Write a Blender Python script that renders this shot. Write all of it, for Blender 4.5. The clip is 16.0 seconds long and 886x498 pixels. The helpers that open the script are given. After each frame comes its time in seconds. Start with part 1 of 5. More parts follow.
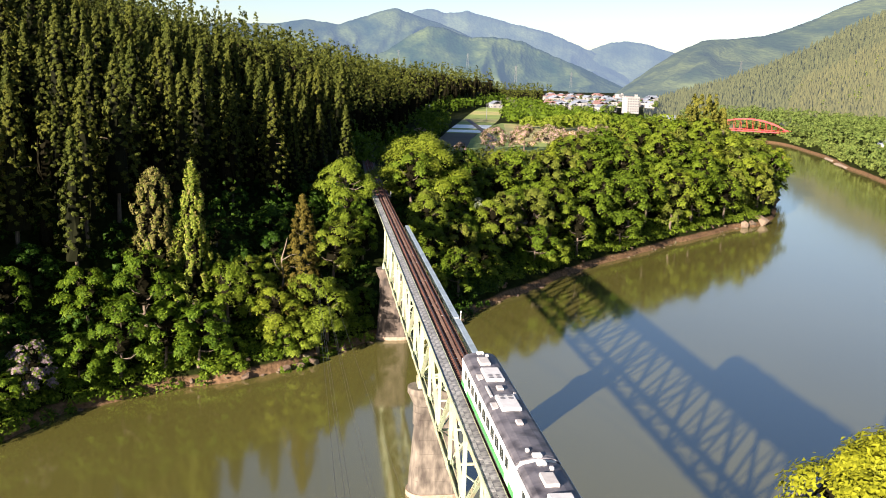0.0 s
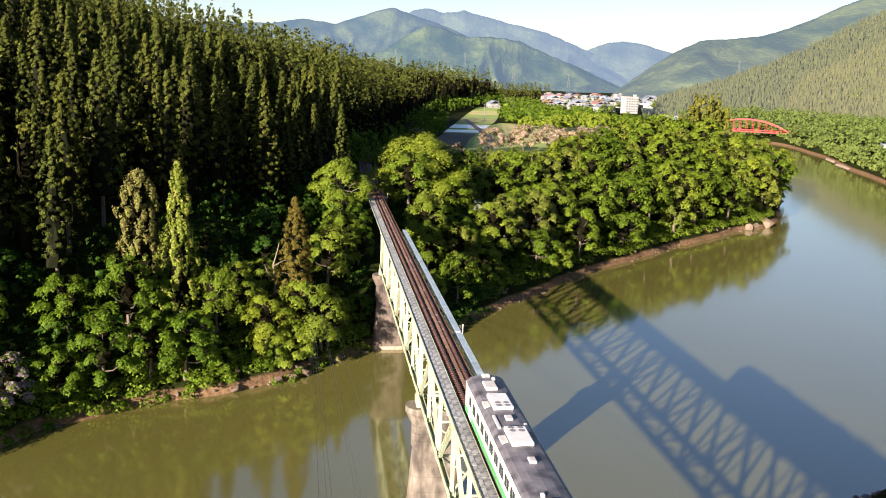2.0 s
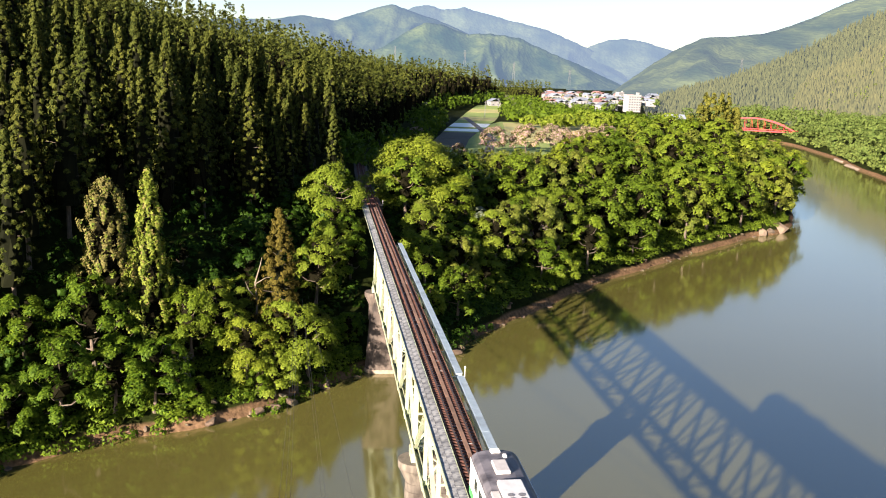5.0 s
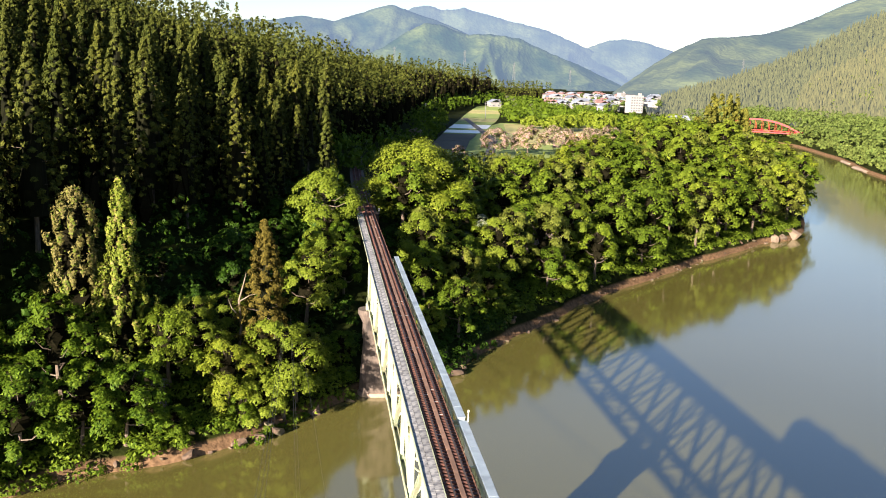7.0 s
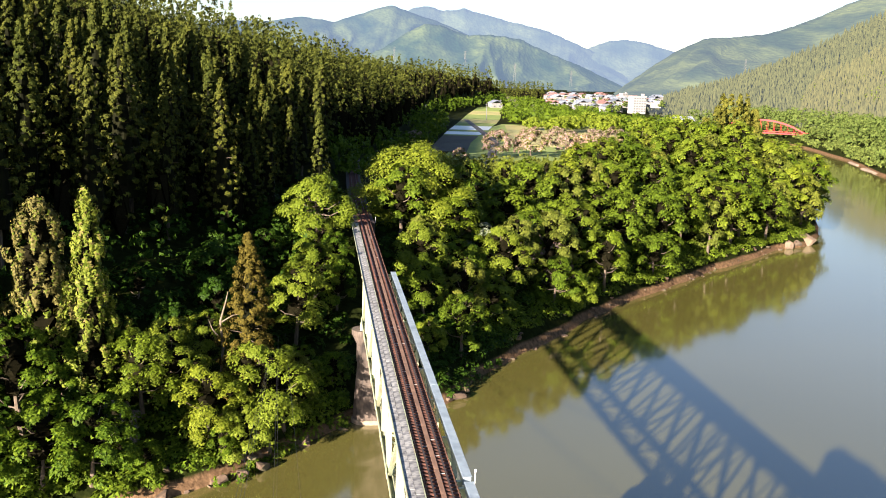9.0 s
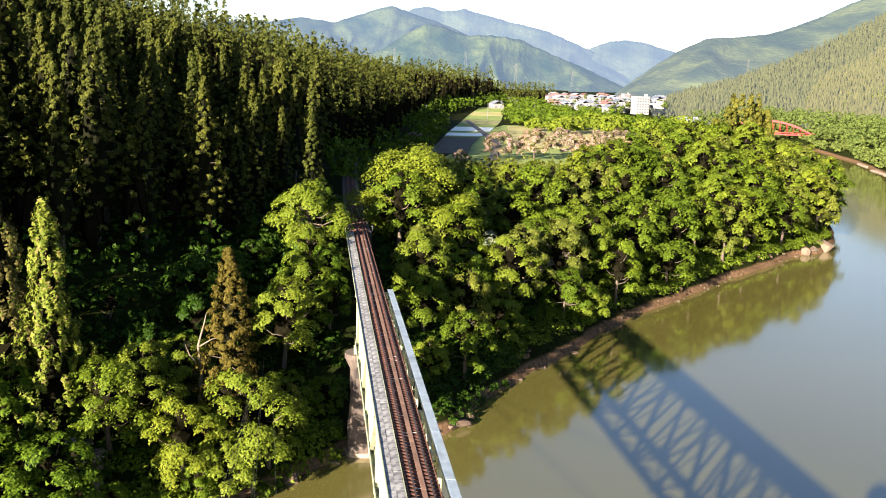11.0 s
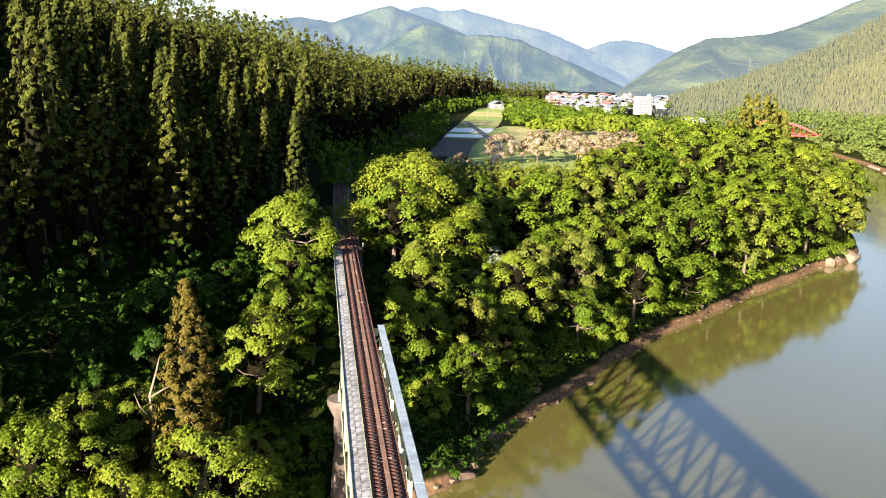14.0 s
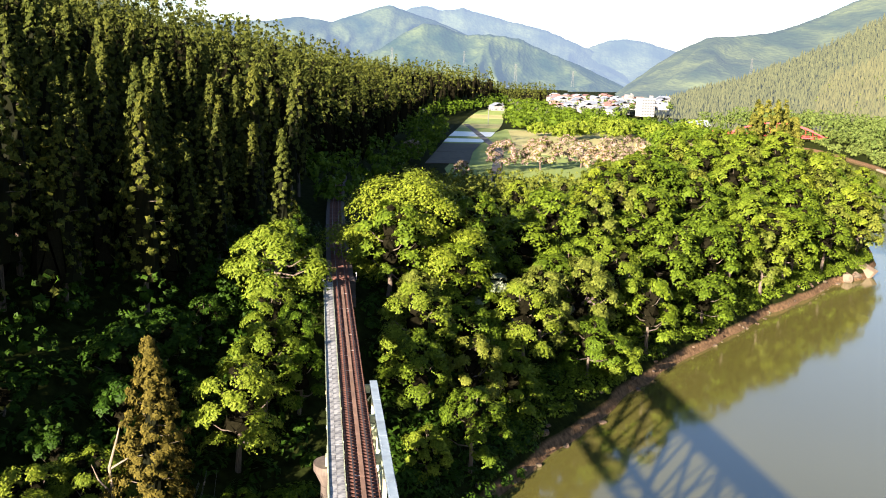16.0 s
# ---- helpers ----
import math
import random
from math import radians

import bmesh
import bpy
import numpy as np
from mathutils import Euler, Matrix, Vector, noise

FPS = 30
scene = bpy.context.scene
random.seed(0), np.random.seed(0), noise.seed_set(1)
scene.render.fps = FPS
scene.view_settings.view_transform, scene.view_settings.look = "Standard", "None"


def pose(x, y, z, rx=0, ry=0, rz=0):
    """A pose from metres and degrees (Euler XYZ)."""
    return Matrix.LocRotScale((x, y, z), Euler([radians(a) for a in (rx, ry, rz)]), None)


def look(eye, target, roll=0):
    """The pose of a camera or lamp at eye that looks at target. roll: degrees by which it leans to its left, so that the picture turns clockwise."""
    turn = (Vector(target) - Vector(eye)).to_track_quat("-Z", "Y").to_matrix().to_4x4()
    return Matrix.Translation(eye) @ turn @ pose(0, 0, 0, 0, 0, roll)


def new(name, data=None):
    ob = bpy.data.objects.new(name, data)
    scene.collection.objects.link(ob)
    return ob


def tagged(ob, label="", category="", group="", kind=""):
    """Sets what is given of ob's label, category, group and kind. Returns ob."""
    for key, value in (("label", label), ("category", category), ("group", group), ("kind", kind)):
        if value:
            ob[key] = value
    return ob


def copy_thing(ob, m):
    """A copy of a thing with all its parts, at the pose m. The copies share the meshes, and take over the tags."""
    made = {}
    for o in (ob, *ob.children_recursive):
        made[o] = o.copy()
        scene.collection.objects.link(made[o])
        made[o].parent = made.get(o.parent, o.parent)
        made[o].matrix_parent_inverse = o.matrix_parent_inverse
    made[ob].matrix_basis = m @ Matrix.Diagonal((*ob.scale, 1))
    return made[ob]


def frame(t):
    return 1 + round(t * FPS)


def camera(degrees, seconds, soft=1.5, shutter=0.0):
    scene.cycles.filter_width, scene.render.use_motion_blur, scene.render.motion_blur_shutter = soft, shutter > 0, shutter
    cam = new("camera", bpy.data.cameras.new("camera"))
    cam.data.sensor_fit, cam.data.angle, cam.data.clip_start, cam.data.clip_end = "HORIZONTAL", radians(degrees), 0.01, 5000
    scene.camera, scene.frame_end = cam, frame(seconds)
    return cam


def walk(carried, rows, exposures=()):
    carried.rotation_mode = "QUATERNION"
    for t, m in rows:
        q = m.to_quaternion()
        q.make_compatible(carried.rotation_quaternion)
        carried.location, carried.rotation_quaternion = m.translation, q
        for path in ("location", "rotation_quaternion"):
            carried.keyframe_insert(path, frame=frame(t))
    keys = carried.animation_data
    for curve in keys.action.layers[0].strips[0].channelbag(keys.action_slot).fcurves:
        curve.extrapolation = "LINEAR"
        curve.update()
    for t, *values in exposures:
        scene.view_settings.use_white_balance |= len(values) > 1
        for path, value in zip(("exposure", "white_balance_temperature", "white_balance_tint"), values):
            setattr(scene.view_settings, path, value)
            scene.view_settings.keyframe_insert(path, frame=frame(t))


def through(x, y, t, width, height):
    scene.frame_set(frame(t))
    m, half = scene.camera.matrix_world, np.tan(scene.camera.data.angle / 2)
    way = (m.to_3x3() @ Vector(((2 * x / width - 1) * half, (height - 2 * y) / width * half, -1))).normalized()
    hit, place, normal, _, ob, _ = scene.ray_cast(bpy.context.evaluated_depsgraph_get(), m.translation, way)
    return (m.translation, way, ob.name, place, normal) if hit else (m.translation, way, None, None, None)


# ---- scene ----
cam = camera(53.7, 16.0, soft=1.0)
PATH = [
    (0, (-13.195, -5.644, 26.683), (-12.922, -3.701, 26.294), 1.9),
    (0.5, (-13.063, -3.786, 26.457), (-12.789, -1.844, 26.069), 1.8),
    (1, (-12.911, -2.165, 26.342), (-12.635, -0.223, 25.954), 1.9),
    (1.5, (-12.79, -0.668, 26.295), (-12.512, 1.274, 25.907), 1.9),
    (2, (-12.671, 1.082, 26.298), (-12.391, 3.024, 25.909), 2.0),
    (2.5, (-12.433, 2.952, 26.407), (-12.154, 4.893, 26.015), 2.1),
    (3, (-12.152, 4.99, 26.454), (-11.872, 6.931, 26.06), 2.0),
    (3.5, (-11.969, 7.261, 26.538), (-11.687, 9.201, 26.142), 2.1),
    (4, (-11.596, 9.596, 26.544), (-11.315, 11.536, 26.148), 2.1),
    (6.5, (-9.738, 22.438, 26.419), (-9.455, 24.379, 26.025), 2.17),
    (7, (-9.365, 25.092, 26.368), (-9.083, 27.033, 25.974), 2.12),
    (7.5, (-8.995, 27.753, 26.318), (-8.714, 29.693, 25.924), 2.08),
    (8, (-8.642, 30.448, 26.254), (-8.361, 32.389, 25.862), 2.05),
    (8.5, (-8.301, 33.165, 26.158), (-8.02, 35.106, 25.766), 2.04),
    (9, (-7.962, 35.893, 26.063), (-7.681, 37.834, 25.671), 2.03),
    (11.5, (-6.311, 49.76, 25.504), (-6.031, 51.701, 25.114), 1.97),
    (12, (-5.98, 52.582, 25.39), (-5.699, 54.523, 25.0), 1.97),
    (12.5, (-5.646, 55.376, 25.324), (-5.364, 57.317, 24.933), 1.98),
    (13, (-5.278, 58.119, 25.252), (-4.996, 60.06, 24.862), 1.98),
    (13.5, (-4.899, 60.819, 25.21), (-4.617, 62.76, 24.819), 1.98),
    (14, (-4.52, 63.483, 25.246), (-4.237, 65.424, 24.856), 1.97),
    (14.5, (-4.157, 66.147, 25.615), (-3.874, 68.088, 25.225), 1.96),
    (15, (-3.827, 68.808, 26.217), (-3.544, 70.748, 25.826), 1.93),
    (15.5, (-3.495, 71.482, 26.834), (-3.211, 73.422, 26.443), 1.9),
    (16, (-3.115, 74.212, 27.463), (-2.832, 76.152, 27.071), 1.87),
]
walk(cam, [(t, look(eye, target, roll)) for t, eye, target, roll in PATH],
     [(0, 2.16, 6100, 21), (4, 2.23, 6100, 21), (8, 2.40, 6150, 21), (12, 2.54, 6200, 20), (16, 2.66, 6200, 20)])

# ---- world, sun ----
ZW = -21.5                                  # water level; the rails lie at z = 0
SUN_AZ = (0.640, 0.768)                     # the way the shadows fall
SUN_EL = radians(14.8)
world = bpy.data.worlds.new("world")
scene.world = world
world.use_nodes = True
wn = world.node_tree.nodes
sky = wn.new("ShaderNodeTexSky")
sky.sky_type = "NISHITA"
sky.sun_disc = False
sky.sun_elevation = SUN_EL
sky.sun_rotation = math.atan2(-SUN_AZ[0], -SUN_AZ[1])
sky.altitude = 300
sky.air_density, sky.dust_density, sky.ozone_density = 1.0, 0.55, 1.6
wn["Background"].inputs["Strength"].default_value = 0.036
world.node_tree.links.new(sky.outputs["Color"], wn["Background"].inputs["Color"])
sun = new("sun", bpy.data.lights.new("sun", "SUN"))
sun.data.energy, sun.data.angle, sun.data.color = 5.0, radians(0.6), (1.0, 0.86, 0.64)
sun.matrix_world = look((0, 0, 0), (SUN_AZ[0], SUN_AZ[1], -math.tan(SUN_EL)))


# ---- materials ----
def material(name, rough=0.8, metal=0.0):
    m = bpy.data.materials.new(name)
    m.use_nodes = True
    b = m.node_tree.nodes["Principled BSDF"]
    b.inputs["Roughness"].default_value = rough
    b.inputs["Metallic"].default_value = metal
    return m, m.node_tree.nodes, m.node_tree.links, b


def ramp(nodes, links, source, stops):
    r = nodes.new("ShaderNodeValToRGB")
    while len(r.color_ramp.elements) < len(stops):
        r.color_ramp.elements.new(0.5)
    for e, (p, c) in zip(r.color_ramp.elements, stops):
        e.position, e.color = p, (*c, 1)
    links.new(source, r.inputs[0])
    return r.outputs[0]


def noise_tex(nodes, links, scale, detail=4.0, stretch=None):
    co = nodes.new("ShaderNodeTexCoord").outputs["Object"]
    if stretch:
        mp = nodes.new("ShaderNodeMapping")
        mp.inputs["Scale"].default_value = stretch
        links.new(co, mp.inputs[0])
        co = mp.outputs[0]
    n = nodes.new("ShaderNodeTexNoise")
    n.inputs["Scale"].default_value, n.inputs["Detail"].default_value = scale, detail
    links.new(co, n.inputs["Vector"])
    return n.outputs["Fac"]


def mix(nodes, links, fac, a, b, how="MIX"):
    n = nodes.new("ShaderNodeMix")
    n.data_type, n.blend_type = "RGBA", how
    for sock, v in ((n.inputs["Factor"], fac), (n.inputs["A"], a), (n.inputs["B"], b)):
        if hasattr(v, "is_linked"):
            links.new(v, sock)
        elif isinstance(v, tuple):
            sock.default_value = (*v, 1)
        else:
            sock.default_value = v
    return n.outputs["Result"]


def bump(nodes, links, b, height, strength, dist):
    n = nodes.new("ShaderNodeBump")
    n.inputs["Strength"].default_value, n.inputs["Distance"].default_value = strength, dist
    links.new(height, n.inputs["Height"])
    links.new(n.outputs[0], b.inputs["Normal"])


def surface(name, dark, light, scale=3.0, rough=0.8, metal=0.0, stain=None, stain_scale=0.6, relief=0.3, dist=0.02, stretch=None, per_object=0.0):
    """A weathered surface: fine grain between two colours, larger stains, relief, and a change from piece to piece."""
    m, n, l, b = material(name, rough, metal)
    grain = noise_tex(n, l, scale, 6.0, stretch)
    col = ramp(n, l, grain, [(0.3, dark), (0.7, light)])
    if stain:
        col = mix(n, l, ramp(n, l, noise_tex(n, l, stain_scale, 5.0, stretch), [(0.48, (0, 0, 0)), (0.68, (1, 1, 1))]), col, stain)
    if per_object:
        info = n.new("ShaderNodeObjectInfo")
        val = ramp(n, l, info.outputs["Random"], [(0.0, (1 - per_object,) * 3), (1.0, (1 + per_object * 0.3,) * 3)])
        col = mix(n, l, 1.0, col, val, "MULTIPLY")
    l.new(col, b.inputs["Base Color"])
    if relief:
        bump(n, l, b, grain, relief, dist)
    return m


def leaf_material(name, dark, light, through=0.14, rough=0.6, middle=0.5):
    """Leaves that differ one by one and let some of the sun through."""
    m, n, l, b = material(name, rough)
    geo, info = n.new("ShaderNodeNewGeometry"), n.new("ShaderNodeObjectInfo")
    col = ramp(n, l, geo.outputs["Random Per Island"], [(0.0, dark), (middle, tuple((a + c) / 2 for a, c in zip(dark, light))), (1.0, light)])
    tone = ramp(n, l, info.outputs["Random"], [(0.0, (0.80, 0.86, 0.75)), (0.5, (1, 1, 1)), (1.0, (1.15, 1.08, 0.9))])
    col = mix(n, l, 1.0, col, tone, "MULTIPLY")
    l.new(col, b.inputs["Base Color"])
    b.inputs["Specular IOR Level"].default_value = 0.08
    tr, mx = n.new("ShaderNodeBsdfTranslucent"), n.new("ShaderNodeMixShader")
    l.new(col, tr.inputs["Color"])
    mx.inputs[0].default_value = through
    l.new(b.outputs[0], mx.inputs[1])
    l.new(tr.outputs[0], mx.inputs[2])
    l.new(mx.outputs[0], n["Material Output"].inputs["Surface"])
    return m


M_LEAF = leaf_material("leaf_green", (0.036, 0.064, 0.004), (0.106, 0.156, 0.011), 0.20)
M_LEAF_FRESH = leaf_material("leaf_fresh", (0.022, 0.052, 0.003), (0.092, 0.146, 0.009), 0.22)
M_LEAF_BRIGHT = leaf_material("leaf_bright", (0.064, 0.098, 0.005), (0.160, 0.201, 0.020), 0.20)
M_LEAF_OLIVE = leaf_material("leaf_olive", (0.050, 0.070, 0.008), (0.134, 0.154, 0.024), 0.18)
M_LEAF_MAPLE = leaf_material("leaf_maple", (0.12, 0.135, 0.006), (0.22, 0.23, 0.012))
# darker copy of the leaf green: shade under the trees is painted into it
M_LEAF_SHADED = leaf_material("leaf_shaded_understorey", (0.010, 0.028, 0.002), (0.030, 0.066, 0.005))
M_CEDAR = leaf_material("cedar_needles", (0.013, 0.021, 0.003), (0.068, 0.077, 0.012), 0.05, 0.8)
M_CEDAR_OLIVE = leaf_material("cedar_needles_olive", (0.034, 0.042, 0.006), (0.108, 0.110, 0.018), 0.08, 0.8)
# near-black cedar heart: the shade between the boughs is put into this colour
M_CEDAR_SHADE = leaf_material("cedar_heart_shade", (0.003, 0.004, 0.001), (0.009, 0.010, 0.003), 0.03, 0.85)
M_CEDAR_BROWN = leaf_material("cedar_needles_brown", (0.030, 0.026, 0.004), (0.094, 0.077, 0.013), 0.10, 0.8)
# haze over the far conifers is painted in as a faint grey-blue emission
M_CEDAR_FAR = leaf_material("hazed_conifer_needles_far", (0.043, 0.048, 0.018), (0.066, 0.067, 0.025), 0.1, 0.9)
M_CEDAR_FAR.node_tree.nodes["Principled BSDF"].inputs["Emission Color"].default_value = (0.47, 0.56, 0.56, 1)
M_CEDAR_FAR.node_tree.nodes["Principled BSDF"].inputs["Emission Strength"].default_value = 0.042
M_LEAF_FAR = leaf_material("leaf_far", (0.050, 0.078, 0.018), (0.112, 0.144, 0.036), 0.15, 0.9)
M_VINE = leaf_material("vine_leaves", (0.052, 0.084, 0.006), (0.150, 0.176, 0.024))
M_VINE_DRY = leaf_material("vine_flowers", (0.080, 0.073, 0.020), (0.175, 0.146, 0.052))
M_BLOSSOM = leaf_material("paulownia_blossom", (0.25, 0.165, 0.150), (0.38, 0.265, 0.245))
M_WHITE_BLOSSOM = leaf_material("dogwood_blossom", (0.12, 0.16, 0.09), (0.28, 0.30, 0.23))
# near black without gloss: paints the shaded gaps inside the crowns
M_CROWN_SHADE = surface("crown_gap_shade", (0.004, 0.004, 0.002), (0.012, 0.011, 0.006), 6.0, 1.0, relief=0.0)
M_CROWN_SHADE.node_tree.nodes["Principled BSDF"].inputs["Specular IOR Level"].default_value = 0.0
M_BARK = surface("bark", (0.05, 0.038, 0.026), (0.14, 0.11, 0.08), 6.0, 0.95, relief=0.7, stretch=(1, 1, 0.2))
M_BARK_PALE = surface("bark_pale", (0.22, 0.19, 0.15), (0.40, 0.36, 0.30), 5.0, 0.9, relief=0.5, stretch=(1, 1, 0.3))
M_SNAG = surface("weathered_dead_wood", (0.10, 0.080, 0.055), (0.20, 0.165, 0.12), 5.0, 0.9, relief=0.5, stretch=(1, 1, 0.3))
M_STEEL = surface("pale_green_paint", (0.27, 0.32, 0.21), (0.35, 0.40, 0.27), 2.0, 0.5, stain=(0.30, 0.26, 0.17), stain_scale=0.5, relief=0.05)
M_STEEL_TOP = surface("weathered_blue_green_paint", (0.20, 0.26, 0.31), (0.28, 0.345, 0.39), 2.0, 0.5, stain=(0.16, 0.20, 0.23), stain_scale=0.8, relief=0.05)
M_RUST = surface("rusty_steel", (0.10, 0.045, 0.022), (0.22, 0.10, 0.05), 5.0, 0.85, stain=(0.06, 0.035, 0.025), relief=0.3)
M_RAIL = surface("rail_steel", (0.035, 0.026, 0.024), (0.08, 0.062, 0.055), 4.0, 0.5, 0.4, relief=0.1)
M_TIE = surface("bridge_tie_timber", (0.065, 0.026, 0.018), (0.16, 0.066, 0.044), 6.0, 0.9, relief=0.5, stretch=(0.3, 1, 1), per_object=0.35)
M_PLANK = surface("track_plank", (0.15, 0.085, 0.055), (0.25, 0.145, 0.095), 4.0, 0.85, relief=0.3, stretch=(1, 0.2, 1), per_object=0.25)
M_GRATE = surface("walkway_slab", (0.22, 0.225, 0.225), (0.36, 0.365, 0.35), 3.0, 0.85, stain=(0.10, 0.105, 0.12), stain_scale=1.8, relief=0.2, per_object=0.3)
M_CONCRETE = surface("pier_concrete", (0.060, 0.050, 0.040), (0.165, 0.142, 0.112), 1.9, 0.9, stain=(0.032, 0.025, 0.020), stain_scale=0.8, relief=0.5, dist=0.05, stretch=(1, 1, 0.35), per_object=0.1)
M_CONCRETE_DARK = surface("stained_pier_concrete", (0.048, 0.037, 0.030), (0.135, 0.105, 0.082), 1.7, 0.9, stain=(0.018, 0.014, 0.012), stain_scale=0.8, relief=0.5, dist=0.05, stretch=(1, 1, 0.4), per_object=0.1)
M_FOOTING = surface("footing_concrete", (0.20, 0.15, 0.105), (0.30, 0.23, 0.17), 2.0, 0.9, relief=0.4)
M_ROCK = surface("bank_rock", (0.045, 0.030, 0.020), (0.15, 0.10, 0.065), 1.2, 0.92, stain=(0.10, 0.10, 0.05), stain_scale=0.5, relief=0.8, dist=0.1, per_object=0.3)
M_ROCK_PALE = surface("pale_rock", (0.085, 0.062, 0.042), (0.22, 0.165, 0.115), 1.0, 0.92, stain=(0.08, 0.06, 0.04), stain_scale=0.7, relief=0.9, dist=0.12)
M_WISTERIA = leaf_material("wisteria_flowers", (0.11, 0.085, 0.10), (0.22, 0.17, 0.19))
M_RIPRAP = surface("riprap_stone", (0.13, 0.12, 0.13), (0.26, 0.24, 0.24), 2.0, 0.9, relief=0.6, dist=0.05, per_object=0.4)
M_WHITE = surface("white_body_paint", (0.70, 0.71, 0.68), (0.80, 0.81, 0.78), 1.5, 0.4, stain=(0.62, 0.62, 0.57), relief=0.0)
M_GREEN = surface("green_body_paint", (0.055, 0.23, 0.075), (0.085, 0.30, 0.11), 1.5, 0.4, relief=0.0)
M_ROOF = surface("grey_train_roof", (0.070, 0.067, 0.080), (0.14, 0.135, 0.15), 1.2, 0.6, stain=(0.032, 0.030, 0.036), stain_scale=0.8, relief=0.1)
M_UNIT = surface("white_roof_unit", (0.46, 0.46, 0.46), (0.58, 0.58, 0.57), 2.0, 0.5, relief=0.05)
M_UNIT_GREY = surface("grey_roof_unit", (0.36, 0.34, 0.33), (0.48, 0.46, 0.44), 2.0, 0.6, relief=0.1)
M_FAN = surface("fan_grille", (0.10, 0.10, 0.11), (0.20, 0.20, 0.21), 8.0, 0.6)
M_GLASS = material("dark_window_glass", 0.08)[0]
M_GLASS.node_tree.nodes["Principled BSDF"].inputs["Base Color"].default_value = (0.03, 0.04, 0.045, 1)
M_BLACK = surface("dark_underframe", (0.02, 0.02, 0.02), (0.05, 0.045, 0.04), 3.0, 0.8)
M_CABLE = surface("cable", (0.03, 0.03, 0.03), (0.06, 0.06, 0.06), 3.0, 0.6, relief=0.0)
M_RED = surface("red_bridge_paint", (0.32, 0.020, 0.022), (0.40, 0.030, 0.030), 1.0, 0.7, relief=0.0)
M_WALL = surface("white_wall", (0.19, 0.187, 0.183), (0.31, 0.305, 0.295), 0.5, 0.8, relief=0.0, per_object=0.25)
M_TILE_RED = surface("red_roof", (0.20, 0.10, 0.085), (0.30, 0.17, 0.15), 0.5, 0.7, relief=0.0, per_object=0.5)
M_TILE_BLUE = surface("blue_grey_roof", (0.14, 0.17, 0.22), (0.26, 0.29, 0.34), 0.5, 0.6, relief=0.0, per_object=0.5)
M_WINDOW = material("house_window", 0.2)[0]
M_WINDOW.node_tree.nodes["Principled BSDF"].inputs["Base Color"].default_value = (0.08, 0.09, 0.10, 1)
M_LATTICE = surface("galvanised_lattice", (0.08, 0.085, 0.085), (0.14, 0.145, 0.145), 1.0, 0.6, relief=0.0)
M_ROAD = surface("asphalt", (0.05, 0.05, 0.055), (0.09, 0.09, 0.09), 1.0, 0.9, relief=0.1)
M_BALLAST = surface("ballast", (0.03, 0.022, 0.018), (0.075, 0.055, 0.045), 8.0, 0.95, relief=0.8, dist=0.04)

# murky river: a silty body under a smooth, slightly rippled skin
M_WATER, _n, _l, _b = material("river_water", 0.085)
_silt = ramp(_n, _l, noise_tex(_n, _l, 0.012, 3.0), [(0.35, (0.090, 0.084, 0.020)), (0.7, (0.113, 0.105, 0.029))])
_l.new(_silt, _b.inputs["Base Color"])
_b.inputs["IOR"].default_value = 2.35
bump(_n, _l, _b, noise_tex(_n, _l, 0.55, 3.0, (1, 1, 1)), 0.05, 0.05)

# ground: leaf litter and grass, fields by large patches
M_GROUND, _n, _l, _b = material("ground", 0.95)
_b.inputs["Specular IOR Level"].default_value = 0.03
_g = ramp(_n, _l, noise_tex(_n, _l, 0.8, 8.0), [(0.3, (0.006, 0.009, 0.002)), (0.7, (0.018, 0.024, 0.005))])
_soil = ramp(_n, _l, noise_tex(_n, _l, 1.5, 8.0), [(0.3, (0.065, 0.040, 0.022)), (0.7, (0.195, 0.122, 0.068))])
_sep = _n.new("ShaderNodeSeparateXYZ")
_l.new(_n.new("ShaderNodeTexCoord").outputs["Object"], _sep.inputs[0])
_mr = _n.new("ShaderNodeMapRange")
_mr.inputs["From Min"].default_value, _mr.inputs["From Max"].default_value = ZW + 1.6, ZW + 1.1
_l.new(_sep.outputs["Z"], _mr.inputs["Value"])
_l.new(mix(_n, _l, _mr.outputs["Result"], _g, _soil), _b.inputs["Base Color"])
bump(_n, _l, _b, noise_tex(_n, _l, 2.0, 6.0), 0.6, 0.2)


def field_material(name, a, b2, scale):
    return surface(name, a, b2, scale, 0.9, relief=0.4, dist=0.1, stain=(a[0] * 0.8, a[1] * 0.9, a[2]), stain_scale=0.03)


M_MEADOW = field_material("meadow_grass", (0.13, 0.19, 0.030), (0.21, 0.27, 0.05), 0.6)
M_DRYGRASS = field_material("dry_grass", (0.24, 0.235, 0.075), (0.36, 0.32, 0.12), 0.5)
M_PADDY = field_material("paddy_mud", (0.034, 0.030, 0.020), (0.070, 0.060, 0.038), 0.4)
# flooded paddies: the sky's reflection is painted as a pale base colour
M_POND = material("paddy_water_sky_pale", 0.35)[0]
M_POND.node_tree.nodes["Principled BSDF"].inputs["Base Color"].default_value = (0.56, 0.59, 0.60, 1)


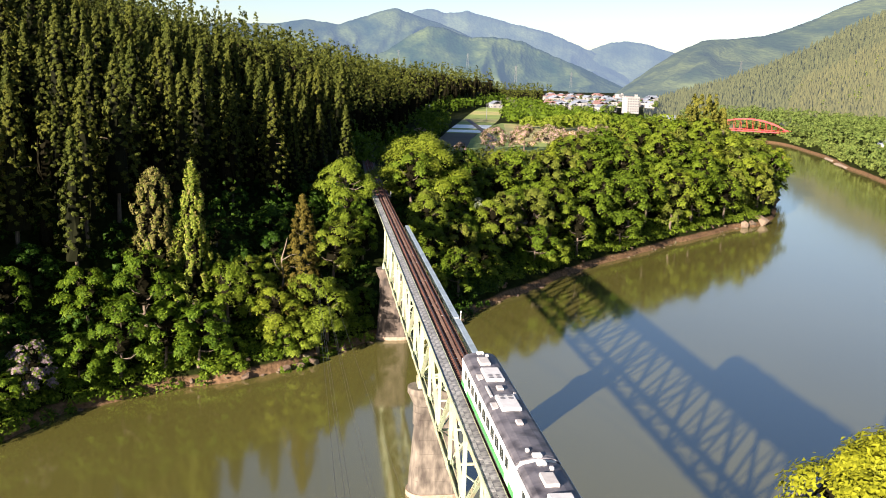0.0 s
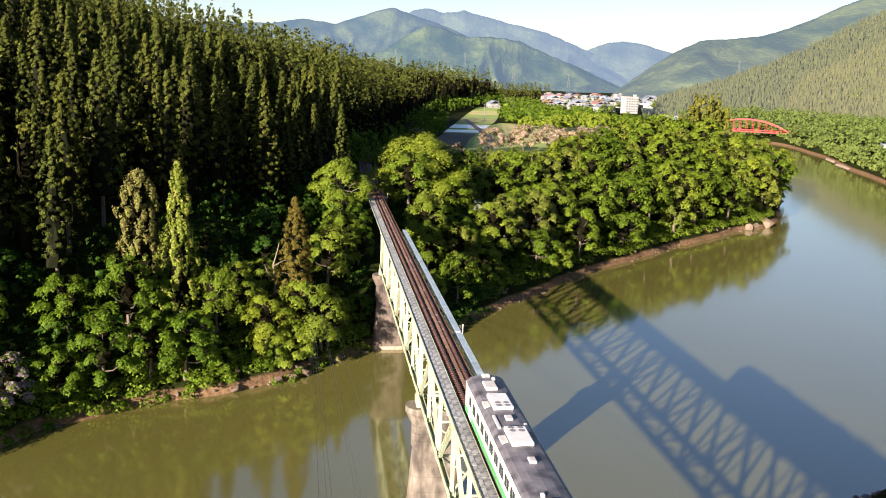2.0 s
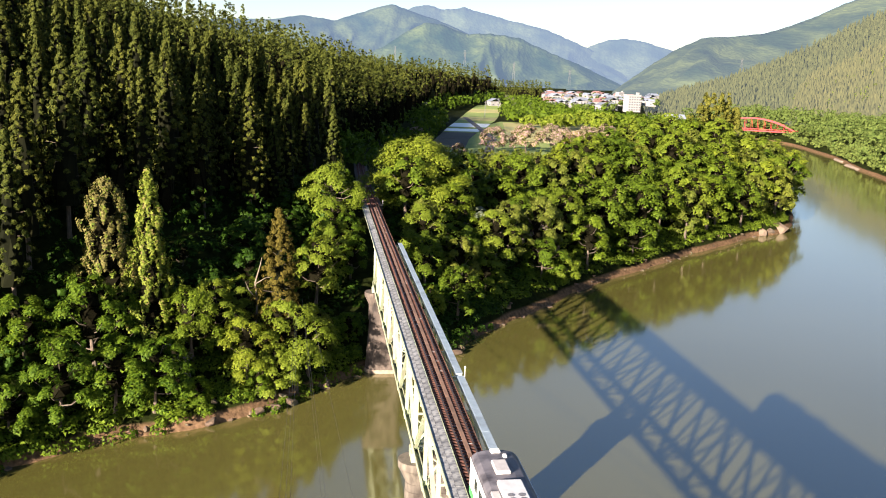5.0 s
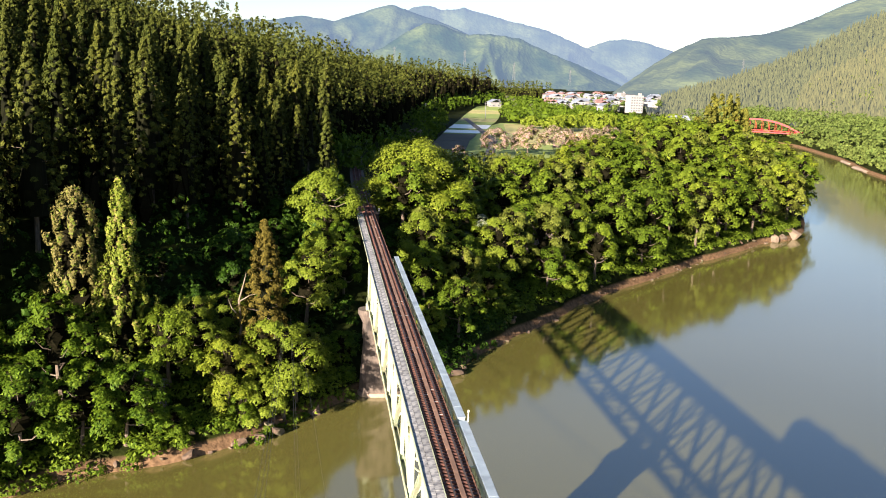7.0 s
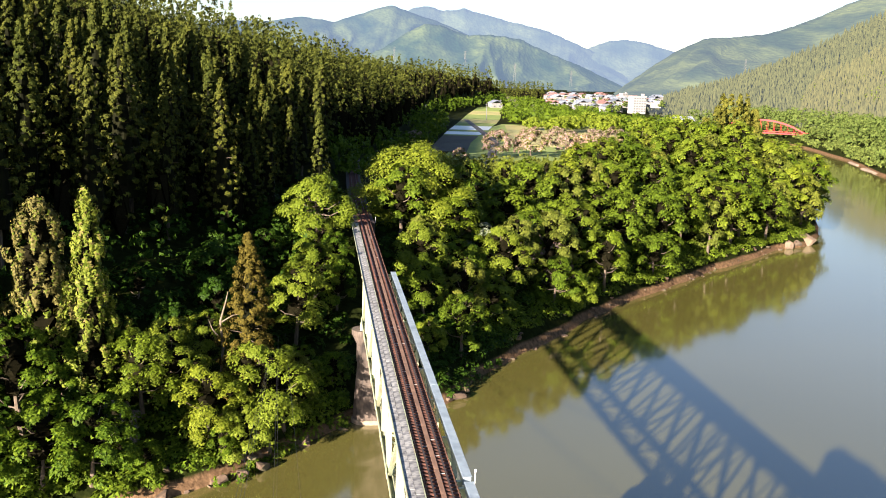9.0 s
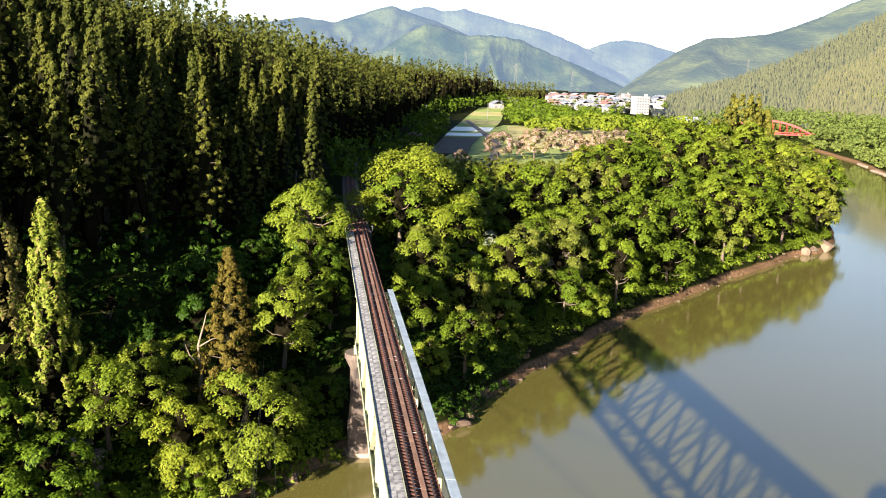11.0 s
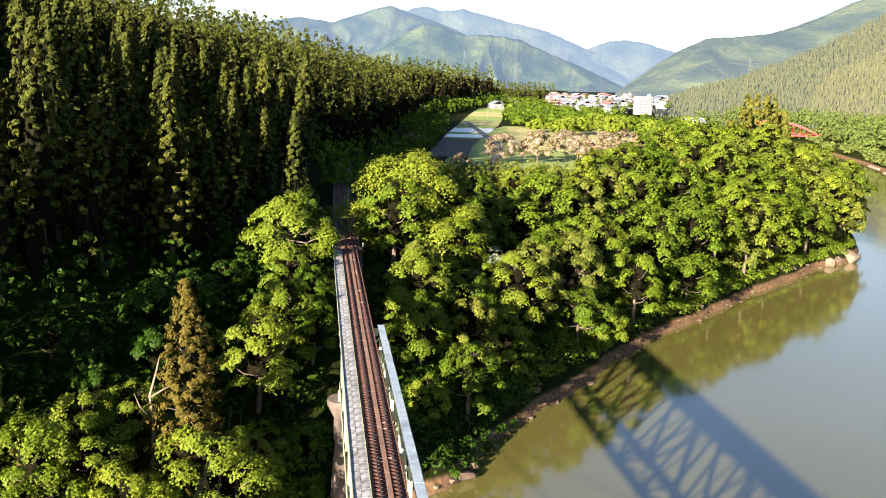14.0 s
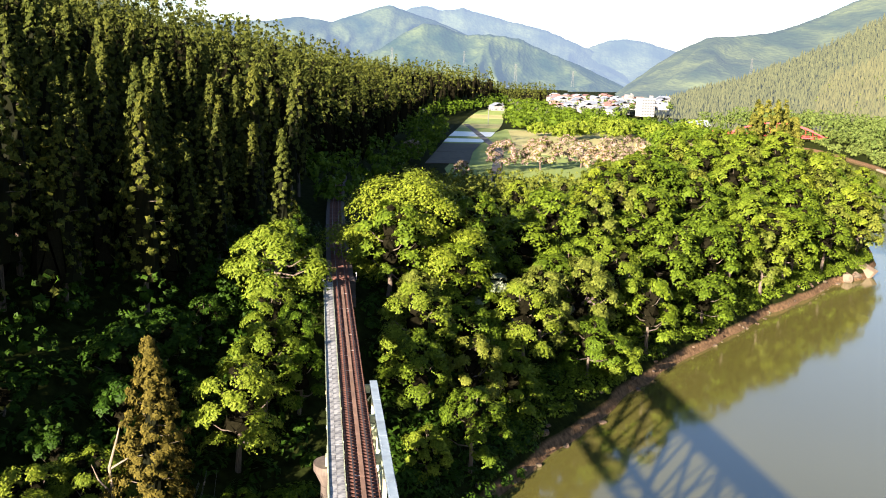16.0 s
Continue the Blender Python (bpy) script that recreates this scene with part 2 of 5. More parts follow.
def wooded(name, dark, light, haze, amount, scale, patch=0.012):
    """Far wooded slopes: crowns as cells, stands of trees as patches; haze of the air between is painted as a glow (a
    distant backdrop).
    """
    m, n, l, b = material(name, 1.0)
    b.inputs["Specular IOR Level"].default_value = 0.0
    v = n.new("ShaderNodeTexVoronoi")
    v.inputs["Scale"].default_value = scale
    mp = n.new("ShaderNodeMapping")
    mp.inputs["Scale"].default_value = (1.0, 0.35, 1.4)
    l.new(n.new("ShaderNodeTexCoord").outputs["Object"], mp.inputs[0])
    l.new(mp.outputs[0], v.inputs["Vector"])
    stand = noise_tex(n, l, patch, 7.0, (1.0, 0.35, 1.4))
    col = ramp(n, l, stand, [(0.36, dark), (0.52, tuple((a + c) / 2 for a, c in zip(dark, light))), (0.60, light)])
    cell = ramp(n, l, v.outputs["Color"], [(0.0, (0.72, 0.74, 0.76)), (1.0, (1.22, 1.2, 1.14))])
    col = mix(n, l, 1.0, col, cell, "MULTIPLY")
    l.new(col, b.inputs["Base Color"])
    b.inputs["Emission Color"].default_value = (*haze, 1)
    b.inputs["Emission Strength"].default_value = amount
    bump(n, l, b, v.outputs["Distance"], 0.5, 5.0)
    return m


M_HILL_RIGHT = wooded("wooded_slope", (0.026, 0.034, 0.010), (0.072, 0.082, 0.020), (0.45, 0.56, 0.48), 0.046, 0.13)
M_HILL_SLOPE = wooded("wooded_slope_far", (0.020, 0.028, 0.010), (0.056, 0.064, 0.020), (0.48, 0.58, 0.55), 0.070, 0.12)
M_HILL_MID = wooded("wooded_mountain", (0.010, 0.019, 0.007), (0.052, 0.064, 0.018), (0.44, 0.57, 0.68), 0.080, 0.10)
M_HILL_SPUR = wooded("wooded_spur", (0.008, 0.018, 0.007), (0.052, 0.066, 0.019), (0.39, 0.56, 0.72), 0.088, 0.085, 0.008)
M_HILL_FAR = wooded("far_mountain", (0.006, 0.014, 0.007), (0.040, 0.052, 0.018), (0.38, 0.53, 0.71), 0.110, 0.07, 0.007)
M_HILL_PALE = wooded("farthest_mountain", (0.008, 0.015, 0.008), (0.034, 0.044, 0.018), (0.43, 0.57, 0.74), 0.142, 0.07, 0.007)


# ---- building helpers ----
def mesh_of(name, verts, faces, mats, index=None, smooth=False):
    me = bpy.data.meshes.new(name)
    me.from_pydata(verts, [], faces)
    for m in mats:
        me.materials.append(m)
    if index is not None:
        me.polygons.foreach_set("material_index", index)
    if smooth:
        me.polygons.foreach_set("use_smooth", [True] * len(me.polygons))
    me.update()
    return me


def part(name, bm, mat, parent=None, label="", bevel=0.0):
    """Links a bmesh as one mesh object, under a thing or a part."""
    if bevel:
        bmesh.ops.bevel(bm, geom=bm.edges[:], offset=bevel, segments=1, affect="EDGES")
    me = bpy.data.meshes.new(name)
    bm.to_mesh(me)
    bm.free()
    for m in (mat if isinstance(mat, (list, tuple)) else [mat]):
        me.materials.append(m)
    return link(name, me, parent, label)


def link(name, me, parent=None, label="", m=None):
    ob = new(name, me)
    if parent:
        ob.parent = parent
    if m is not None:
        ob.matrix_basis = m
    return tagged(ob, label)


def empty(name, m, label, category, group="", kind=""):
    ob = new(name)
    ob.matrix_basis = m
    ob.empty_display_size = 0.2
    return tagged(ob, label, category, group, kind)


def box(bm, x0, x1, y0, y1, z0, z1):
    bmesh.ops.create_cube(bm, size=1, matrix=Matrix.LocRotScale(((x0 + x1) / 2, (y0 + y1) / 2, (z0 + z1) / 2), None, (x1 - x0, y1 - y0, z1 - z0)))
    return bm


def boxes(*rows):
    bm = bmesh.new()
    for r in rows:
        box(bm, *r)
    return bm


def beam(bm, a, b, w, h):
    """A bar of section w (level) by h from a to b."""
    a, b = Vector(a), Vector(b)
    d = b - a
    up = Vector((0, 0, 1)) if abs(d.normalized().z) < 0.95 else Vector((0, 1, 0))
    x = d.cross(up).normalized()
    z = x.cross(d).normalized()
    m = Matrix((x, d.normalized(), z)).transposed().to_4x4()
    m.translation = (a + b) / 2
    bmesh.ops.create_cube(bm, size=1, matrix=m @ Matrix.Diagonal((w, d.length, h, 1)))
    return bm


def tube(bm, points, radii, sides=7):
    """A tapered limb along points."""
    rings = []
    for i, p in enumerate(points):
        p = Vector(p)
        d = (Vector(points[min(i + 1, len(points) - 1)]) - Vector(points[max(i - 1, 0)])).normalized()
        u = d.orthogonal().normalized()
        v = d.cross(u)
        rings.append([bm.verts.new(p + radii[i] * (math.cos(2 * math.pi * k / sides) * u + math.sin(2 * math.pi * k / sides) * v)) for k in range(sides)])
    for r0, r1 in zip(rings, rings[1:]):
        for k in range(sides):
            bm.faces.new((r0[k], r0[(k + 1) % sides], r1[(k + 1) % sides], r1[k]))
    bm.faces.new(rings[-1])
    return bm


# ---- the lie of the land ----
BANK = np.array([(-420, -250), (-230, -60), (-120, 40), (-75, 82), (-54, 107), (-49, 116.5), (-40, 123), (-26, 129.3), (-17, 134), (-9.7, 143.5), (-2.5, 151),
                 (6, 154), (11, 157), (17, 167), (25, 177.3), (33, 185.6), (44, 198), (55, 210.6), (69, 223), (95, 247), (127, 273.7), (140, 281),
                 (152, 296), (172, 330), (205, 390), (235, 450), (255, 540), (250, 700), (210, 900), (150, 1150), (80, 1500)], float)
BANK_RIGHT = np.array([(-420, -420), (-230, -200), (-90, -70), (-20, 10), (20, 60), (41, 84), (50, 89), (60, 91), (78, 104), (112, 148), (196, 268), (281, 418), (305, 490),
                       (337, 569), (360, 645), (374, 700), (368, 780), (315, 930), (235, 1180), (150, 1520)], float)
FOOT = np.array([(-170, 40), (-85, 100), (-60, 128), (-40, 142), (-22, 160), (-12, 185), (-10, 230), (2, 300), (26, 400), (58, 555), (64, 590), (48, 640), (56, 700), (92, 775), (128, 835), (165, 895), (235, 1010), (300, 1150), (340, 1400)], float)


def signed(poly, x, y):
    """The distance from a polyline, positive on its left side (seen along it)."""
    best = np.full(x.shape, 1e9)
    sign = np.ones(x.shape)
    for (ax, ay), (bx, by) in zip(poly[:-1], poly[1:]):
        dx, dy = bx - ax, by - ay
        t = np.clip(((x - ax) * dx + (y - ay) * dy) / (dx * dx + dy * dy), 0, 1)
        d = np.hypot(x - ax - t * dx, y - ay - t * dy)
        s = np.sign(dx * (y - ay) - dy * (x - ax))
        near = d < best
        best, sign = np.where(near, d, best), np.where(near, s, sign)
    return best * sign


def wave(x, y, size, seed=0.0):
    """Cheap smooth unevenness between -1 and 1."""
    a, b = x / size + seed, y / size - 1.7 * seed
    return 0.5 * np.sin(1.7 * a + 1.3 * np.sin(1.1 * b + seed)) + 0.3 * np.sin(2.9 * b + 1.9 * np.sin(1.6 * a)) + 0.2 * np.sin(4.7 * a - 3.9 * b)


def smooth(a, b, v):
    t = np.clip((v - a) / (b - a), 0, 1)
    return t * t * (3 - 2 * t)


def height(x, y):
    x, y = np.asarray(x, float), np.asarray(y, float)
    d = signed(BANK, x, y) + 0.7 * wave(x, y, 7.0, 0.3)
    r = -signed(BANK_RIGHT, x, y) + 1.0 * wave(x, y, 6.0, 1.1)
    f = signed(FOOT, x, y)
    bank = ZW - 3 + 3.2 * smooth(-3, 0.3, d) + 2.4 * smooth(-0.1, 1.3, d) + 4.0 * smooth(1.2, 10, d) + 7.4 * smooth(8, 32, d)
    bank = bank + 5.5 * np.exp(-((x + 2) / 14) ** 2) * smooth(150, 192, y) * (1 - smooth(240, 420, y))
    bank = bank + 0.5 * wave(x, y, 11.0, 2.0) * smooth(2, 10, d) * (1 - smooth(50, 90, d))
    bank = bank + (0.02 * np.clip(y - 800, 0, 500) + 4 * smooth(740, 840, y)) * smooth(3, 40, d)
    hill = np.clip(f, 0, None)
    top = 62 * (1 - 0.92 * smooth(330, 1150, y))
    rise = top * (1 - np.exp(-hill * 0.5 / np.maximum(top, 1))) + 2.5 * wave(x, y, 45.0, 0.7) * smooth(5, 60, f)
    right = ZW - 3 + 3.2 * smooth(-3, 0.3, r) + 2.5 * smooth(0, 4, r) + 9.5 * smooth(2, 13, r)
    z = np.maximum(bank + rise, right)
    return z


def ground_z(x, y):
    return float(height(np.array([x]), np.array([y]))[0])


def axis(stops):
    out = []
    for (a, b, s) in stops:
        out.append(np.arange(a, b, s))
    return np.concatenate(out + [np.array([stops[-1][1]])])


gx = axis([(-4800, -600, 350), (-600, -160, 20), (-160, 180, 2.5), (180, 420, 8), (420, 1000, 40), (1000, 4800, 350)])
gy = axis([(-4800, -300, 350), (-300, 60, 20), (60, 300, 2.5), (300, 560, 8), (560, 1500, 24), (1500, 4800, 350)])
X, Y = np.meshgrid(gx, gy)
Z = height(X, Y)
nx, ny = len(gx), len(gy)
idx = np.arange(nx * ny).reshape(ny, nx)
quads = np.stack([idx[:-1, :-1], idx[:-1, 1:], idx[1:, 1:], idx[1:, :-1]], -1).reshape(-1, 4)
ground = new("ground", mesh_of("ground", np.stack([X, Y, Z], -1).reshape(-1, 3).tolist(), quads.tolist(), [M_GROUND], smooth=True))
tagged(ground, "dark earth and leaf litter of the wooded river banks", "ground", kind="structure")

bm = bmesh.new()
bmesh.ops.create_grid(bm, x_segments=2, y_segments=2, size=1, matrix=pose(-50, 500, ZW) @ Matrix.Diagonal((700, 1100, 1, 1)))
tagged(part("water", bm, M_WATER), "murky olive-green river with a smooth surface", "river", kind="structure")

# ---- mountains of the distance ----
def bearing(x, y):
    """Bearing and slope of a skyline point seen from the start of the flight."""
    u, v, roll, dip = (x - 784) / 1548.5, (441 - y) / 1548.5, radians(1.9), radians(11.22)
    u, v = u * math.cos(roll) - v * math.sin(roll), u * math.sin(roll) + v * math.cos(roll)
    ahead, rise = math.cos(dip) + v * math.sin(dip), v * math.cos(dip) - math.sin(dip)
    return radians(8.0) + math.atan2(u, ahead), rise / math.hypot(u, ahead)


def mountain(name, mat, label, dist, width, line, rough, seed, foot=-12.0, steps=64, rings=50, fine=240.0, power=0.6, cut=6.0):
    """A wooded ridge round the valley: its crest follows a skyline, its flank falls towards the valley in spurs."""
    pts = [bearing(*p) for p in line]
    az = np.linspace(pts[0][0], pts[-1][0], steps * 3)
    el = np.interp(az, [p[0] for p in pts], [p[1] for p in pts])
    soft = np.array([1.0, 2.0, 3.0, 2.0, 1.0]) / 9
    el = np.convolve(np.pad(el, 2, "edge"), soft, "valid")
    el = el + np.array([0.0009 * noise.fractal(Vector((a * 90, seed, 0.0)), 0.6, 2.2, 6) for a in az])
    crest = 26.7 + el * dist
    verts = []
    for k in range(rings + 6):
        t = k / rings
        r = dist - width * (1 - t)
        u = min(t, 1.0)
        px, py = -13 + r * np.sin(az), -5.6 + r * np.cos(az)
        side = az * dist
        bend = np.array([noise.fractal(Vector((q / (fine * 3), t * 1.6, seed + 3)), 0.8, 2.0, 3) for q in side])
        spur = np.array([noise.ridged_multi_fractal(Vector((q / (fine * 1.15) + 0.7 * w, t * 0.9, seed)), 0.9, 2.1, 4, 1.0, 1.8) for q, w in zip(side, bend)])
        small = np.array([noise.fractal(Vector((q / (fine * 0.35), r / (fine * 0.6), seed + 7)), 0.7, 2.1, 4) for q in side])
        carve = rough * cut * (crest - foot) * (1.25 - np.clip(spur, 0, 2.5) * 0.5) * min(1.0, 3.2 * u) * (1 - u) ** 0.8
        z = foot + (crest - foot) * u ** power - carve + fine * 0.02 * small * min(1.0, 5 * u) * min(1.0, 0.1 + 4 * (1 - u)) - max(0, t - 1) * 0.8 * width
        verts += np.stack([px, py, z], -1).tolist()
    n = len(az)
    faces = [(k * n + i, k * n + i + 1, (k + 1) * n + i + 1, (k + 1) * n + i) for k in range(rings + 5) for i in range(n - 1)]
    ob = new(name, mesh_of(name, verts, faces, [mat], smooth=True))
    tagged(ob, label, "mountain", kind="structure")
    return np.array(verts).reshape(rings + 6, n, 3)


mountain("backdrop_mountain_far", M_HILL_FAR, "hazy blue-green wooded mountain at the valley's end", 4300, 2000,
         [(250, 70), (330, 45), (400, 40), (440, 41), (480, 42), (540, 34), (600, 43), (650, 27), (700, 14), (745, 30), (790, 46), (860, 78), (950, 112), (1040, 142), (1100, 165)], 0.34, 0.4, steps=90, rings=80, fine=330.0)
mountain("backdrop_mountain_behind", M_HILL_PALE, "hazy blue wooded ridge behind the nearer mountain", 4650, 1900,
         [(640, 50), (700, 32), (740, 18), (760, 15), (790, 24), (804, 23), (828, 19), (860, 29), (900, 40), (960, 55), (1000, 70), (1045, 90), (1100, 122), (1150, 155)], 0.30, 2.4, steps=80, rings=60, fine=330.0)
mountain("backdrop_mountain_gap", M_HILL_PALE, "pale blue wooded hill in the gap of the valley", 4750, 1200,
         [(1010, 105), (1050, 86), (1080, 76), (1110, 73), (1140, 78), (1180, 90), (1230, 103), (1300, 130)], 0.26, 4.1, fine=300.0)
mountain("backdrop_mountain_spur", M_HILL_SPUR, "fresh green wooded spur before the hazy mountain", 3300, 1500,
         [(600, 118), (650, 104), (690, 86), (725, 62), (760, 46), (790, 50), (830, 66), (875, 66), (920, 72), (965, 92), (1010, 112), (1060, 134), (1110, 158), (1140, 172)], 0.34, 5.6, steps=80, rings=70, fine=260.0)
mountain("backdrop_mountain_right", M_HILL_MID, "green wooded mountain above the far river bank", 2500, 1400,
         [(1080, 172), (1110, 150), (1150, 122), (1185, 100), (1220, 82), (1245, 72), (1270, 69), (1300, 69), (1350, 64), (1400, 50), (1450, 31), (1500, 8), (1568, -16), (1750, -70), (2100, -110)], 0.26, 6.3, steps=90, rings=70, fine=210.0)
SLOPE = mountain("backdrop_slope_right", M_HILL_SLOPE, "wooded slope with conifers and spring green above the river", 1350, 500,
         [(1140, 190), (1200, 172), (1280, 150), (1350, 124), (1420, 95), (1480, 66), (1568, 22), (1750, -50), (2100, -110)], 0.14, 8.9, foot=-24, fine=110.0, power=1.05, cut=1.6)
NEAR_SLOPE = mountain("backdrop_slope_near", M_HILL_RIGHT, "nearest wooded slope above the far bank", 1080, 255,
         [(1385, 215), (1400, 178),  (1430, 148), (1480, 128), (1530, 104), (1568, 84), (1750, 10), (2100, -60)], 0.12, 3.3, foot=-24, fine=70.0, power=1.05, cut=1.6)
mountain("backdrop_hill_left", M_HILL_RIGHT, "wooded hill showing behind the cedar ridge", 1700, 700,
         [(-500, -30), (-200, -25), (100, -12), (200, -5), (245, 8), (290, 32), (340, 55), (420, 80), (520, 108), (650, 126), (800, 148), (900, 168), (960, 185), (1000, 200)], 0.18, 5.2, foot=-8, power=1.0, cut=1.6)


# ---- trees ----
def leaf_cloud(rng, pts, nrm, size, aspect=1.6, jitter=0.36):
    """One small four-cornered leaf spray at each point, facing about along its normal. Returns vertices and faces."""
    n = len(pts)
    nrm = nrm + jitter * rng.normal(size=(n, 3))
    nrm /= np.linalg.norm(nrm, axis=1, keepdims=True) + 1e-9
    a = np.cross(nrm, rng.normal(size=(n, 3)))
    a /= np.linalg.norm(a, axis=1, keepdims=True) + 1e-9
    b = np.cross(nrm, a)
    s = (size * rng.uniform(0.65, 1.35, n))[:, None]
    v = np.stack([pts - a * s * aspect * 0.55 - b * s * 0.55, pts - a * s * aspect * 0.3 + b * s * 0.75, pts + a * s * aspect * 0.7], 1)
    return v.reshape(-1, 3), np.arange(3 * n).reshape(-1, 3)


ICO = bmesh.new()
bmesh.ops.create_icosphere(ICO, subdivisions=1, radius=1)
ICO_V = np.array([v.co[:] for v in ICO.verts])
ICO_F = np.array([[v.index for v in f.verts] for f in ICO.faces])
ICO.free()


def shade_lump(rng, centre, size):
    """The inner body of a spray: a crumpled lump behind the outer leaves, coloured near black for shade."""
    v = (ICO_V * rng.uniform(0.75, 1.15, (len(ICO_V), 1)))[ICO_F].reshape(-1, 3)
    return centre + (v + 0.06 * rng.normal(size=v.shape)) * np.asarray(size), np.arange(len(v)).reshape(-1, 3)


def cloud_mesh(name, verts, faces, mats, index=None):
    me = bpy.data.meshes.new(name)
    nv, nf = len(verts), len(faces)
    me.vertices.add(nv)
    me.vertices.foreach_set("co", np.asarray(verts, np.float32).ravel())
    me.loops.add(nf * 3)
    me.loops.foreach_set("vertex_index", np.asarray(faces, np.int32).ravel())
    me.polygons.add(nf)
    me.polygons.foreach_set("loop_start", np.arange(0, nf * 3, 3, dtype=np.int32))
    for m in mats:
        me.materials.append(m)
    if index is not None:
        me.polygons.foreach_set("material_index", np.asarray(index, np.int32))
    me.update(calc_edges=True)
    return me


def fan(rng, centre, out, radius, count):
    """A flat leafy spray, drooping at its rim and turned outwards; returns points and normals."""
    up = np.array([0.0, 0.0, 0.75]) + 0.65 * out
    up /= np.linalg.norm(up)
    a = np.cross(up, rng.normal(size=3))
    a /= np.linalg.norm(a)
    b = np.cross(up, a)
    t = rng.uniform(0, 2 * np.pi, count)
    r = np.sqrt(rng.uniform(0, 1, count)) * (1 + 0.28 * np.sin(3 * t + rng.uniform(0, 6)) + 0.15 * np.sin(5 * t + rng.uniform(0, 6)))
    side = np.cos(t)[:, None] * a + np.sin(t)[:, None] * b
    p = centre + radius * (r[:, None] * side + (0.14 * rng.normal(size=count) - 0.32 * r * r)[:, None] * up)
    return p, up + 0.55 * r[:, None] * side + 0.35 * out


def broadleaf(seed, tall, wide, trunk_share=0.35, sprays=34, leaves=62, leaf=0.42, flat=0.45, low=0.0, fans=7, open_crown=False):
    """Trunk with limbs, and a crown of lobes built from flat leafy sprays; unless open, near-black lumps paint the
    shaded gaps between; returns the meshes.
    """
    rng = np.random.default_rng(seed)
    bm = bmesh.new()
    lean = rng.normal(0, 0.05, 2) * tall
    top = Vector((lean[0], lean[1], tall * 0.86))
    fork = Vector((lean[0] * 0.4, lean[1] * 0.4, tall * trunk_share))
    girth = 0.02 * tall + 0.05
    tube(bm, [(0, 0, -1.5), (0, 0, 0.4), fork * 0.6 + Vector((0.1, 0.05, 0)), fork, fork.lerp(top, 0.55), top], [girth * 1.5, girth * 1.15, girth, girth * 0.85, girth * 0.4, 0.03])
    vs, fs, base, idx = [], [], 0, []
    lobes = max(7, int(sprays * 0.42))
    each = max(8, int(sprays * leaves / (lobes * fans)))
    for i in range(lobes):
        u = (i + 0.5) / lobes
        zz = low + (1 - low) * u ** 0.85
        ang = i * 2.39996 + rng.normal(0, 0.35)
        shape = np.sin(np.pi * min(1, 0.20 + 0.74 * zz)) ** 0.7
        big = wide * rng.uniform(0.125, 0.20)
        rad = max(0.0, wide * 0.5 * shape - big * 0.55) * rng.uniform(0.72, 1.05)
        c = np.array([lean[0] * zz + rad * np.cos(ang), lean[1] * zz + rad * np.sin(ang), tall * (trunk_share * 0.8 + (0.93 - trunk_share * 0.8) * zz)])
        outward = np.array([np.cos(ang), np.sin(ang), 0.9 * zz - 0.1])
        outward /= np.linalg.norm(outward)
        for j in range(fans):
            d = rng.normal(size=3) + 0.85 * outward + np.array([0, 0, 0.35])
            d /= np.linalg.norm(d)
            if d[2] < -0.35:
                d[2] *= 0.3
            p, n = fan(rng, c + d * big * rng.uniform(0.55, 0.95) * np.array([1, 1, flat + 0.35]), d, big * rng.uniform(0.40, 0.66), int(each * rng.uniform(0.7, 1.3)))
            v, f = leaf_cloud(rng, p, n, leaf, 1.5, 0.30)
            vs.append(v), fs.append(f + base), idx.append(np.zeros(len(f), int))
            base += len(v)
        if not open_crown:
            v, f = shade_lump(rng, c - outward * 0.12 * big, (big * 0.38, big * 0.38, big * 0.38 * (flat + 0.3)))
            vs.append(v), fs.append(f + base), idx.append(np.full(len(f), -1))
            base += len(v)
        if i % 2 == 0 or open_crown:
            start = fork.lerp(top, min(0.9, max(0.0, zz - 0.25)))
            end = Vector(c)
            tube(bm, [start, start.lerp(end, 0.5) + Vector((0, 0, -0.04 * tall)), end], [girth * 0.4, girth * 0.25, 0.03], 4)
    if not open_crown:
        for zz in (0.3, 0.5, 0.7):
            v, f = shade_lump(rng, np.array([lean[0] * zz, lean[1] * zz, tall * (trunk_share * 0.8 + (0.93 - trunk_share * 0.8) * zz)]), (wide * 0.15, wide * 0.15, tall * 0.10))
            vs.append(v), fs.append(f + base), idx.append(np.full(len(f), -1))
            base += len(v)
    me = bpy.data.meshes.new("trunk")
    bm.to_mesh(me)
    bm.free()
    vs = np.concatenate(vs)
    vs[:, 2] *= tall / vs[:, 2].max()
    return me, vs, np.concatenate(fs), np.concatenate(idx)


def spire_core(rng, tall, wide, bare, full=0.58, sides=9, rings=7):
    """The heart of a conifer: a ragged cone round the stem, painted near black as the shade inside."""
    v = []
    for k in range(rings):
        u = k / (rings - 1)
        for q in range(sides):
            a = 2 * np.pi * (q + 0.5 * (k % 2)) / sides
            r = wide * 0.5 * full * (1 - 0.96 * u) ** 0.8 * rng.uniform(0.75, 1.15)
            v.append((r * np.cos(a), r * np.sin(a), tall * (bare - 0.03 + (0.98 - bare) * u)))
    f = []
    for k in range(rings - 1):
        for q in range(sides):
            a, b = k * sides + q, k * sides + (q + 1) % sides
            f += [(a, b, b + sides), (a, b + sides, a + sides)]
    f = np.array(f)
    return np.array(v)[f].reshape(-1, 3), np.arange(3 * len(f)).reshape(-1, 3)


